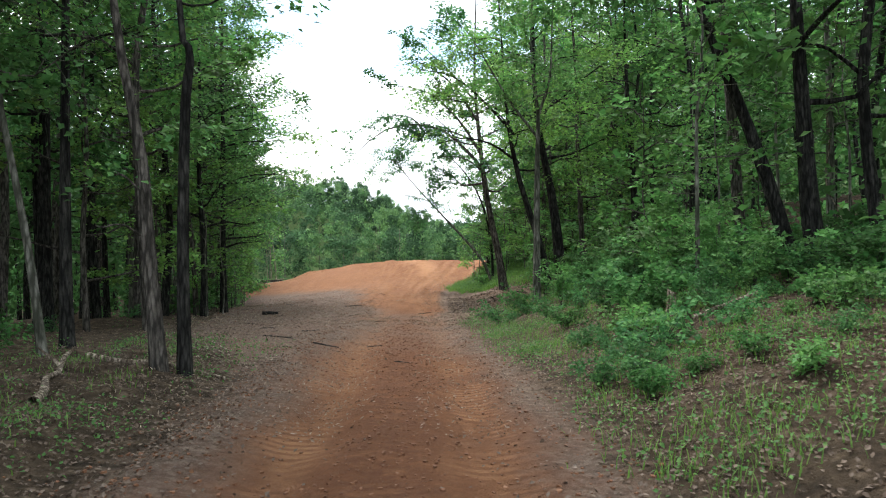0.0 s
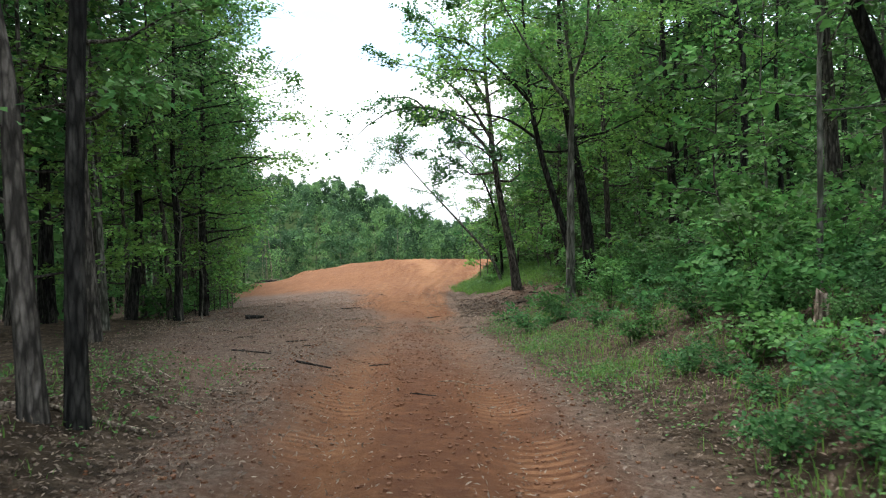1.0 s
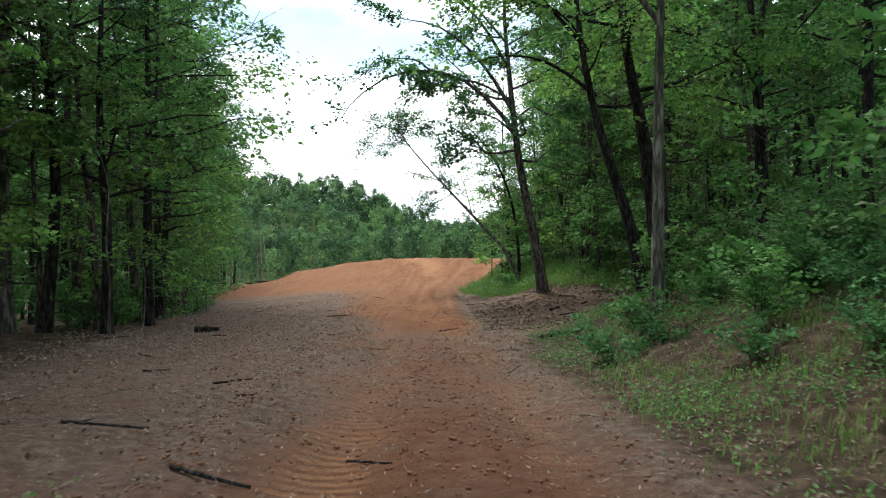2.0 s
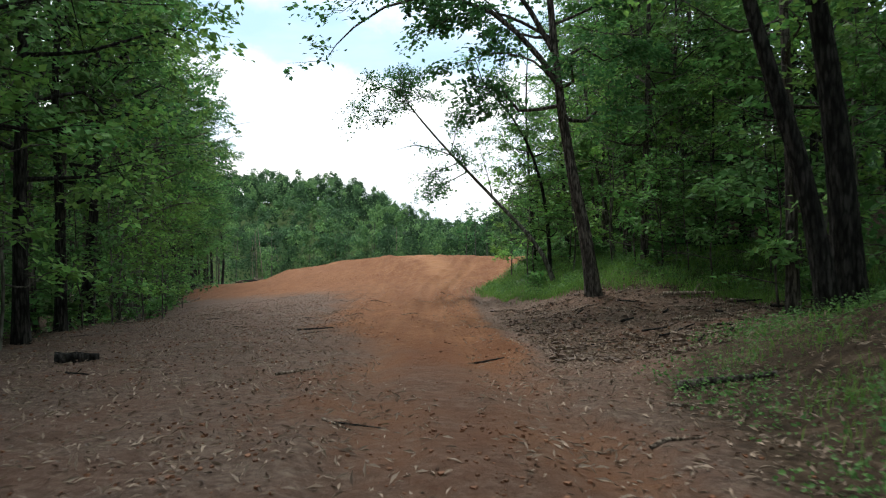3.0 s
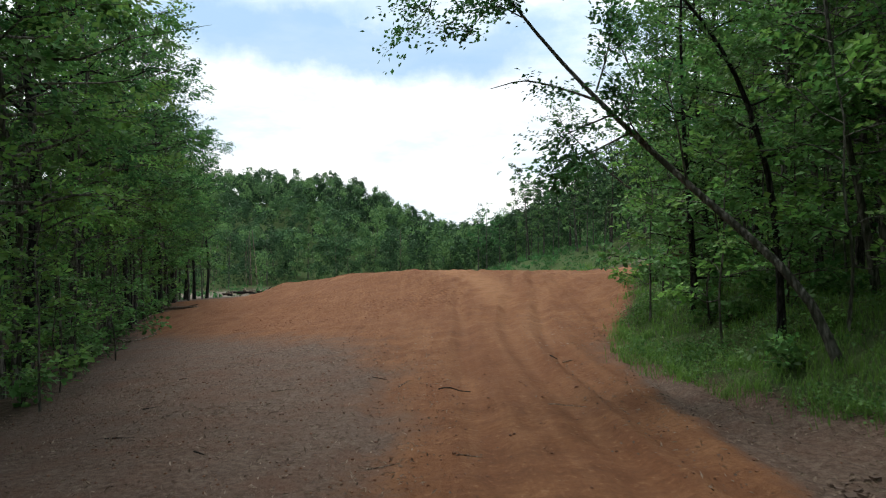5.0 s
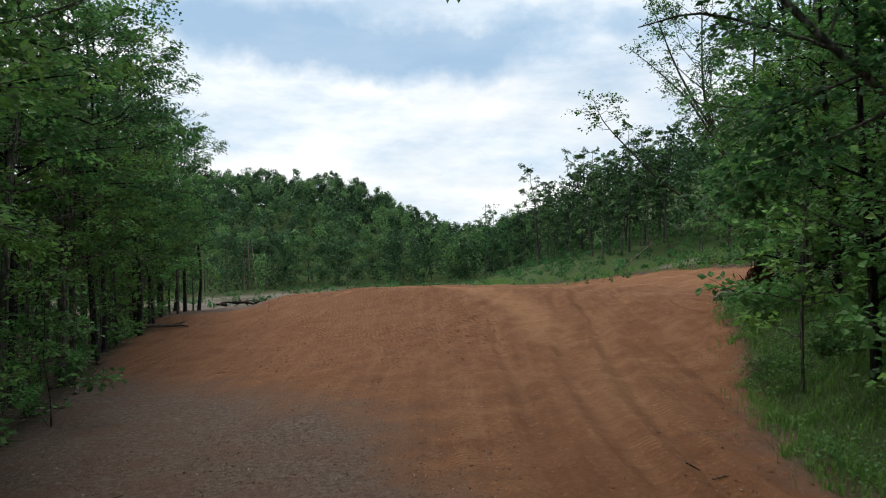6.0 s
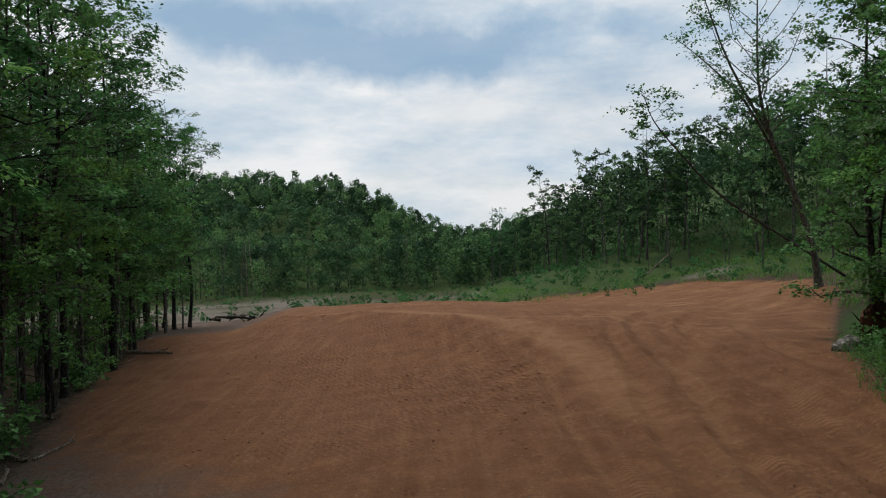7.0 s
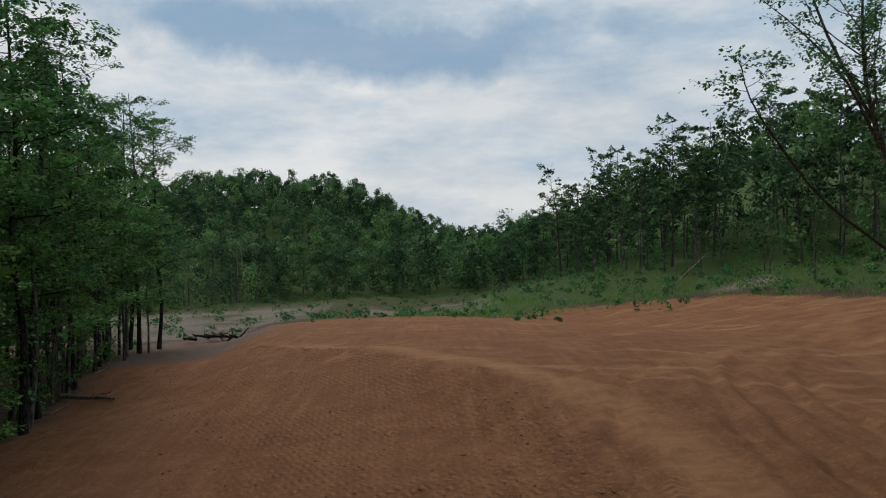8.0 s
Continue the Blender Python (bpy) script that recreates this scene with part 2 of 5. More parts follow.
    turf = ramp(nt, crumb, (0.3, (0.042, 0.046, 0.02)), (0.55, (0.045, 0.082, 0.022)), (0.8, (0.08, 0.115, 0.034)))
    gravel = ramp(nt, fine, (0.3, (0.09, 0.075, 0.06)), (0.7, (0.215, 0.188, 0.156)))

    def edge(name, soft=0.18, wob=0.55):
        v = calc(nt, "ADD", attr(name), calc(nt, "MULTIPLY", calc(nt, "SUBTRACT", med, 0.5), wob))
        v = calc(nt, "ADD", v, calc(nt, "MULTIPLY", calc(nt, "SUBTRACT", fine, 0.5), wob))
        return ramp(nt, v, (0.5 - soft, (0, 0, 0)), (0.5 + soft, (1, 1, 1)))

    col = mix(nt, edge("mud"), litter, mud)
    col = mix(nt, edge("clay", 0.25), col, clay)
    col = mix(nt, edge("turf"), col, turf)
    col = mix(nt, edge("gravel"), col, gravel)
    nt.links.new(col, b.inputs["Base Color"])
    hgt = calc(nt, "ADD", calc(nt, "MULTIPLY", fine, 0.5), calc(nt, "MULTIPLY", grain, 0.3))
    hgt = calc(nt, "ADD", hgt, calc(nt, "MULTIPLY", tread, 0.12))
    hgt = calc(nt, "ADD", hgt, calc(nt, "MULTIPLY", stamp, 0.4))
    hgt = calc(nt, "ADD", hgt, calc(nt, "MULTIPLY", streak, 0.15))
    hgt = calc(nt, "ADD", hgt, calc(nt, "MULTIPLY", across, 0.15))
    hgt = calc(nt, "SUBTRACT", hgt, calc(nt, "MULTIPLY", crumb, 0.8))
    hgt = calc(nt, "SUBTRACT", hgt, calc(nt, "MULTIPLY", lump, 0.14))
    hgt = calc(nt, "ADD", hgt, calc(nt, "MULTIPLY", med, 0.7))
    hgt = calc(nt, "ADD", hgt, calc(nt, "MULTIPLY", calc(nt, "MULTIPLY", attr("pad"), scrape), 0.15))
    bp = add(nt, "ShaderNodeBump", {"Height": hgt}, Strength=1.0, Distance=0.11)
    nt.links.new(bp.outputs[0], b.inputs["Normal"])
    return m


GROUND = make_ground_material()


# ---- the lie of the land ----
def lin(v, *pairs):
    xs, ys = zip(*pairs)
    return np.interp(v, xs, ys)


def soft_lin(v, width, *pairs):
    return sum(lin(v + width * k / 3, *pairs) for k in range(-3, 4)) / 7


def step(v, lo, hi):
    t = np.clip((v - lo) / (hi - lo), 0, 1)
    return t * t * (3 - 2 * t)


def wavy(x, y, size, seed):
    """Smooth waves of mixed directions, about -1 to 1."""
    rng = np.random.RandomState(seed)
    total = 0
    for k in range(6):
        ang, ph, f = rng.uniform(0, 6.283), rng.uniform(0, 6.283), rng.uniform(0.6, 1.7) * 6.283 / size
        total = total + np.sin((x * math.cos(ang) + y * math.sin(ang)) * f + ph)
    return total / 3.5


def rim(x, y):
    """How far a place lies past the filled pad's rim (before it: minus)."""
    return 0.693 * (x - 6) + 0.723 * (y - 84)


def crest_x(y):
    """Where the bank's upper edge runs, beside the road that climbs to the pad."""
    return soft_lin(y, 2.0, (50, -2.6), (70, -2.9), (83, -3.3), (87, -4.0), (91, -5.0), (98, -7.7), (108, -13), (119, -20), (135, -30), (160, -45))


def left_edge(y):
    return lin(y, (-20, -3.0), (8, -3.0), (12, -3.4), (15, -4.6), (20, -7.0), (35, -10.6), (48, -13), (75, -20), (108, -29.5), (137, -37), (300, -80))


def right_edge(y):
    """Where bare soil gives way to weeds and grass."""
    return lin(y, (-20, 2.0), (10, 1.7), (16, 1.3), (25, 0.8), (30, 1.3), (34, 3.2), (37, 7.5), (43, 8.5), (46, 5.6), (48, 3.4), (50, 2.4), (58, 0.8), (66, 2.4), (75, 5.0), (84, 8.5), (112, 23))


def tree_edge(y):
    return lin(y, (-20, 3.0), (12, 3.2), (26, 2.8), (40, 3.6), (50, 3.0), (62, 3.4), (80, 7.0), (95, 13), (112, 23))


def height(x, y):
    x, y = np.asarray(x, float), np.asarray(y, float)
    d = rim(x, y)
    pad = soft_lin(x, 3.0, (-120, -7.5), (-60, -5.2), (-18, -1.1), (-8, 0.0), (2, 0.38), (20, 0.7), (60, 1.0))
    pad = np.where(x < 0, 0.3 + (pad - 0.3) * lin(y, (5, 0.15), (35, 0.6), (60, 1.0)), pad)
    z = pad - soft_lin(-d, 2.4, (0, 0.0), (6.5, 0.72), (14, 1.4), (24, 1.65), (34, 1.6), (43, 1.15), (57, 0.5), (66, 0.3), (110, 0.0))
    # past the rim the graded clay falls away towards the valley
    fall = soft_lin(d, 3.0, (0, 0.0), (10, 0.4), (30, 1.6), (64, 5.3), (90, 6.4), (200, 8.0))
    z = z - np.minimum(fall, lin(x, (-60, 3.2), (-25, 5.0), (0, 9.0)))
    # a sharper shoulder beside the climbing road, and a hollow below it
    s = crest_x(y) - x
    near = step(y, 74, 86) * (1 - step(y, 106, 118))
    z = z + near * (0.2 * np.where(s > 0, np.exp(-(s / 1.1) ** 2), 1 - step(-s, 0.5, 5)) - 0.32 * step(s, 0.4, 3.2) * (1 - step(s, 9, 16)))
    z = z - 0.22 * step(x, 0.5, 3) * step(y, 76, 84) * (1 - step(y, 92, 100))
    # beyond the pad's far corner the cleared ground lies lower
    z = z - 1.15 * step(lin(y, (95, -16), (113, -18.6), (133, -22.5), (153, -26), (190, -34)) - x, 0, 5) * step(y, 97, 110) * (1 - step(y, 166, 196))
    # the wooded bank beside the track
    bank = step(y, -30, 22) * (1 - step(y, 66, 84)) * (1 - 0.8 * step(y, 29, 36) * (1 - step(y, 43, 49)))
    z = z + bank * (1.15 * step(x, 1.2, 5.2) + 0.13 * np.maximum(0, x - 4.5))
    # the hillside on the far right, and the ridge behind the valley
    start = soft_lin(y, 6.0, (90, 18), (112, 13.5), (130, 13.5), (150, 8), (165, 6), (176, 2), (187, -4), (220, -4), (260, 2), (500, 10))
    side = np.maximum(0, x - start)
    z = z + step(y, 88, 110) * np.minimum(45, 0.2 * side + 0.0014 * side ** 2)
    tall = soft_lin(x, 12.0, (-300, 38), (-60, 33), (-46, 29), (-32, 21), (-15, 12.5), (8, 4.5), (60, 7))
    z = z + tall * step(y, 262 + 0.35 * (x + 60).clip(-100, 120), 410)
    z = z + 0.5 * wavy(x, y, 60, 3) * step(y, 130, 200) + 0.12 * wavy(x, y, 9, 4) * step(np.abs(x), 5, 14)
    # the low shelf under the first trees
    z = z + 0.3 * step(-x, 2.6, 4.6) * (1 - step(y, 14, 24))
    floor = step(x, right_edge(y), right_edge(y) + 1.5) + step(left_edge(y) - x, 0, 1.5)
    z = z + floor * (1 - step(y, 60, 80)) * (0.07 * wavy(x, y, 1.9, 14) + 0.035 * wavy(x, y, 0.9, 15))
    # the clay laid along the track ends in a low crumbling edge
    z = z + 0.1 * step(-0.1 + 0.25 * wavy(x, y, 2.3, 18) - x, 0, 0.35) * step(x, -5.5, -3.5) * step(y, 32, 36) * (1 - step(y, 52, 58))
    # wheel ruts, berms, ripples on the track
    lane = track_x(y)
    for off, deep in TRACKS:
        cut = deep * (1 - step(y, 98, 112)) * (1.7 * step(y, 40, 55) if abs(off) > 1.5 else 1.0 + 0.7 * step(y, 40, 55))
        u = (x - rut_x(y, off)) / 0.3
        z = z - cut * np.exp(-u ** 2) + 0.5 * cut * np.exp(-(np.abs(u) - 1.7) ** 2 / 0.3)
    z = z + 0.12 * np.exp(-((x - lane + 1.9) / 0.35) ** 2) * (1 + 0.3 * wavy(x, y, 1.2, 19)) * (1 - step(y, 16, 26))
    z = z + 0.035 * np.exp(-((x - lane - 0.05) / 0.4) ** 2) * (1 - step(y, 20, 40))
    along = 0.721 * (x - 6) - 0.693 * (y - 84)
    z = z + 0.16 * np.exp(-((d + 0.6) / 0.8) ** 2) * (0.7 + 0.4 * wavy(x, y, 5, 8)) * step(-along, 4, 10)
    rough = step(d, -18, -12) * (1 - step(d, -1, 1))
    z = z + (0.025 + 0.04 * rough) * wavy(x, y, 1.7, 5) + (0.012 + 0.02 * rough) * wavy(x, y, 0.8, 6)
    z = z + 0.09 * wavy(x, y, 6, 9) * step(d, 2, 8)
    churn = step(x, 1.5, 3) * step(y, 30, 36) * (1 - step(y, 46, 50))
    z = z + churn * (0.09 * wavy(x, y, 3.1, 12) + 0.05 * wavy(x, y, 1.3, 13))
    return z


TRACKS = ((-0.85, 0.06), (0.95, 0.06), (-2.7, 0.05), (1.9, 0.07), (3.4, 0.06), (4.1, 0.07), (5.6, 0.05))


def rut_x(y, off):
    """Where a rut runs: the ruts wander and part as they climb the bank."""
    late = step(y, 50, 78)
    return track_x(y) + off * (1 + 0.3 * late) + late * 0.45 * np.sin(y / (6 + abs(off)) + 2.1 * off)


def track_x(y):
    return soft_lin(y, 3.0, (-20, 0.0), (0, -0.35), (10, -0.6), (25, -1.2), (35, -2.0), (47, -3.0), (61, -3.1), (75, -2.6), (88, -1.4), (97, 1.5), (108, 9), (125, 21))


def place_at(x, y, sink=0.0):
    return float(height(x, y)) - sink


def axis(fine_lo, fine_hi, fine_step, lo, hi, growth=1.09):
    v = list(np.arange(fine_lo, fine_hi, fine_step))
    s, p = fine_step, fine_hi
    while p < hi:
        v.append(p)
        s *= growth
        p += s
    v.append(hi)
    s, p = fine_step, fine_lo
    left = []
    while p > lo:
        s *= growth
        p -= s
        left.append(max(p, lo))
    return np.array(left[::-1] + v)


def quads_mesh(name, verts, quads, mat, smooth=True):
    """A mesh from numpy arrays of corners and four-sided faces."""
    me = bpy.data.meshes.new(name)
    n, k = len(verts), len(quads)
    me.vertices.add(n)
    me.vertices.foreach_set("co", np.asarray(verts, np.float32).ravel())
    me.loops.add(4 * k)
    me.loops.foreach_set("vertex_index", np.asarray(quads, np.int32).ravel())
    me.polygons.add(k)
    me.polygons.foreach_set("loop_start", np.arange(0, 4 * k, 4, dtype=np.int32))
    me.polygons.foreach_set("loop_total", np.full(k, 4, np.int32))
    me.polygons.foreach_set("use_smooth", np.full(k, smooth))
    me.update(calc_edges=True)
    me.materials.append(mat)
    return me


def build_ground():
    xs = axis(-8, 7, 0.16, -2500, 2500, 1.1)
    ys = axis(3, 84, 0.26, -600, 3500, 1.03)
    X, Y = np.meshgrid(xs, ys)
    x, y = X.ravel(), Y.ravel()
    z = height(x, np.minimum(y, 900))
    idx = np.arange(len(x)).reshape(X.shape)
    quads = np.stack([idx[:-1, :-1], idx[:-1, 1:], idx[1:, 1:], idx[1:, :-1]], -1).reshape(-1, 4)
    me = quads_mesh("ground", np.stack([x, y, z], 1), quads, GROUND)
    le, re, lane = left_edge(y), right_edge(y), track_x(y)
    d = rim(x, y)
    open_ = step(x, le - 1.0, le + 1.5) * (1 - step(x, re - 1.2, re + 0.8)) * (1 - step(y, 122, 128))
    width = lin(y, (-10, 1.9), (20, 1.8), (32, 1.8), (45, 2.6), (55, 3.0), (68, 5.5))
    off_lane = (x - lane - lin(y, (20, 0.2), (34, 0.8), (60, 1.0)) * wavy(x, y, 9, 81) * np.where(x < lane, 1.0, 0.25)) / width
    clay = np.exp(-np.abs(off_lane) ** np.where(off_lane > 0, 3 + 9 * step(y, 30, 36) * (1 - step(y, 54, 60)), 3)) * lin(y, (14, 0.9), (20, 0.52), (30, 0.5), (34, 0.95))
    clay = np.maximum(clay, step(d + 0.1 * np.minimum(0, x + 6) - 2.5 * np.maximum(0, x + 0.3) * (1 - step(y, 62, 74)), -27, -18)) * open_
    far_side = lin(y, (84, 8.5), (100, 16), (112, 22), (129, 29), (150, 27), (163, 22), (176, 10), (183, -5))
    clay = np.maximum(clay, step(d, -3, 3) * (1 - step(y, 178, 184)) * step(x, -27, -23) * (1 - step(x, far_side - 1, far_side + 1)))
    open_ = np.maximum(open_, step(y, 100, 110) * (1 - step(y, 140, 175)) * step(x, le - 1, le + 1) * (1 - step(x, -20, -15)))
    turf = step(x, re - 0.8, re + 0.8) * lin(y, (0, 0.2), (24, 0.12), (32, 0.2), (42, 0.7), (48, 0.85), (80, 0.85)) * (1 - step(x, re + 8, re + 14)) * (1 - step(y, 96, 108))
    turf = np.maximum(np.maximum(turf, 0.5 * step(y, 150, 185)), step(y, 256, 268))
    turf = np.maximum(turf, 0.75 * step(x, far_side + 1, far_side + 5) * step(y, 98, 106))
    gravel = step(y, 150, 166) * (1 - step(y, 235, 262)) * step(x, -110, -84) * (1 - step(x, -34, -24)) * (0.58 + 0.2 * wavy(x, y, 22, 41))
    gravel = np.maximum(gravel, 0.8 * np.exp(-((x - 30) / 5) ** 2 - ((y - 161) / 6) ** 2))
    gravel = np.maximum(gravel, (0.52 + 0.2 * wavy(x, y, 18, 42)) * step(y, 196, 204) * (1 - step(y, 232, 244)) * step(x, -30, -20) * (1 - step(x, 0, 8)))
    tread = np.zeros_like(x)
    for off in (-0.95, 1.0):
        tread = np.maximum(tread, step(0.36 - np.abs(x - lane - off), 0, 0.08))
    tread = np.maximum(tread, 0.8 * step(0.4 - np.abs(np.abs(x - lane - 0.05) - 2.2), 0, 0.08))
    tread = tread * lin(y, (17, 1), (26, 0.2), (50, 0.25)) * open_
    for off, _ in TRACKS:
        tread = np.maximum(tread, 0.85 * step(0.3 - np.abs(x - rut_x(y, off) - 0.45), 0, 0.1) * step(y, 48, 56) * (1 - step(y, 92, 100)) * step(wavy(x, y, 12, 55 + int(off * 10) % 5), -0.3, 0.3)) * open_
    s = crest_x(y) - x
    lane_ = 0.7 * np.exp(-np.abs((s + 1.7 + 0.25 * wavy(x, y, 13, 61)) / 1.25) ** 3) * step(y, 66, 80) * (1 - step(y, 116, 124))
    branch = lin(y, (60, -2.2), (72, -0.6), (82, 2.5), (92, 7.5), (106, 14), (125, 22))
    lane_ = np.maximum(lane_, 0.45 * np.exp(-np.abs((x - branch - 0.5 * wavy(x, y, 15, 62)) / 1.0) ** 3) * step(y, 56, 66))
    for off, deep in TRACKS:
        u = (x - rut_x(y, off)) / 0.27
        lane_ = np.maximum(lane_, deep / 0.08 * np.exp(-u ** 2) * (0.65 + 0.5 * wavy(x, y, 11, 31 + int(off * 10) % 7)).clip(0, 1) * (1 - step(y, 100, 115)) * (0.55 * step(y, 40, 55) if abs(off) > 1.5 else 0.9 - 0.35 * step(y, 40, 60)))
    lane_ = lane_ * lin(y, (18, 1), (27, 0.3), (42, 0.35), (54, 1))
    lane_ = np.maximum(lane_, 0.2 * step(d, 0, 3))
    sweep = 16 + 0.5 * (y - 100) + 3 * np.sin(y / 9)
    for off in (-9, -6.5, -2, 1.5):
        lane_ = np.maximum(lane_, 0.5 * np.exp(-((x - sweep - off) / 0.8) ** 2) * step(d, 2, 8))
    damp = np.exp(-((x - lane - 0.02) / 0.34) ** 2) * (1 - step(y, 24, 40)) + 0.8 * np.exp(-((x - lane + 1.95) / 0.45) ** 2) * (1 - step(y, 18, 28))
    damp = np.maximum(damp, np.exp(-((x - lane - 1.75) / 0.35) ** 2) * (1 - step(y, 18, 28)))
    damp = np.minimum(1, damp + (0.58 + 0.4 * wavy(x, y, 5, 51)).clip(0, 1) * (1 - step(y, 26, 40)))
    churned = step(x, 0.0, 0.8) * step(y, 31, 34) * (1 - step(y, 46, 50))
    cleat = step(s, 0.1, 0.8) * (1 - step(s, 7, 13)) * step(y, 70, 80) * (1 - step(y, 114, 120)) * (0.65 + 0.5 * wavy(x, y, 8, 91)).clip(0, 1)
    for name, values in (("damp", damp), ("cleat", cleat), ("pad", step(d, -1, 3) * step(x, -22, -14)), ("lane", lane_ * open_ + lane_ * step(d, -2, 1) * (1 - open_)), ("mud", open_ * (1 - 0.45 * churned)), ("clay", clay), ("turf", turf), ("gravel", gravel), ("tread", tread)):
        at = me.attributes.new(name, "FLOAT", "POINT")
        at.data.foreach_set("value", values.astype(np.float32))
    ob = new("ground", me)
    tagged(ob, "rutted red clay track and leaf-littered forest ground", "ground", kind="structure")


build_ground()


# ---- plants ----
def tube(points, radii, sides=7):
    """Corners and faces of a tapered limb along points."""
    pts, rad = np.asarray(points, float), np.asarray(radii, float)
    way = np.gradient(pts, axis=0)
    way /= np.linalg.norm(way, axis=1)[:, None] + 1e-9
    ref = np.where(np.abs(way[:, 2:3]) > 0.9, [[1.0, 0, 0]], [[0, 0, 1.0]])
    u = np.cross(way, ref)
    u /= np.linalg.norm(u, axis=1)[:, None] + 1e-9
    v = np.cross(way, u)
    ang = np.linspace(0, 2 * math.pi, sides, endpoint=False)
    ring = pts[:, None] + rad[:, None, None] * (np.cos(ang)[None, :, None] * u[:, None] + np.sin(ang)[None, :, None] * v[:, None])
    k = np.arange(len(pts) - 1)[:, None] * sides
    j = np.arange(sides)[None, :]
    j2 = (j + 1) % sides
    q = np.stack([k + j, k + j2, k + sides + j2, k + sides + j], -1).reshape(-1, 4)
    return ring.reshape(-1, 3), q


def joined(pieces):
    vs, qs, n = [], [], 0
    for v, q in pieces:
        vs.append(v)
        qs.append(q + n)
        n += len(v)
    return np.concatenate(vs), np.concatenate(qs)


def leaves(rng, where, way, size, up=0.9, slim=0.36, face=0.0):
    """Folded leaves: each a small keeled blade at where, pointing along way."""
    n = len(where)
    way = way + rng.normal(0, 0.6, (n, 3))
    way /= np.linalg.norm(way, axis=1)[:, None] + 1e-9
    nor = face + np.array([0, 0, up]) + rng.normal(0, 0.45, (n, 3))
    side = np.cross(way, nor)
    side /= np.linalg.norm(side, axis=1)[:, None] + 1e-9
    nor = np.cross(side, way)
    s = (size * rng.uniform(0.65, 1.3, n))[:, None]
    mid = where + way * s * 0.45 + nor * s * 0.06
    v = np.stack([where, mid + side * s * slim, where + way * s - nor * s * 0.1, mid - side * s * slim], 1).reshape(-1, 3)
    return v, np.arange(4 * n).reshape(-1, 4)


def bend(points, t):
    """The place at t (0 to 1) along a line of points."""
    p = np.asarray(points, float)
    f = np.clip(t, 0, 1) * (len(p) - 1)
    i = np.minimum(f.astype(int), len(p) - 2)
    return p[i] + (f - i)[:, None] * (p[i + 1] - p[i])


def smooth_path(points, n):
    """Points along a smooth line through the given ones."""
    p = np.asarray(points, float)
    p = np.vstack([2 * p[0] - p[1], p, 2 * p[-1] - p[-2]])
    out_ = []
    for t in np.linspace(0, len(p) - 3, n):
        i = min(int(t), len(p) - 4)
        f = t - i
        a, b, c, d = p[i:i + 4]
        out_.append(0.5 * (2 * b + (c - a) * f + (2 * a - 5 * b + 4 * c - d) * f * f + (3 * b - a - 3 * c + d) * f ** 3))
    return np.array(out_)


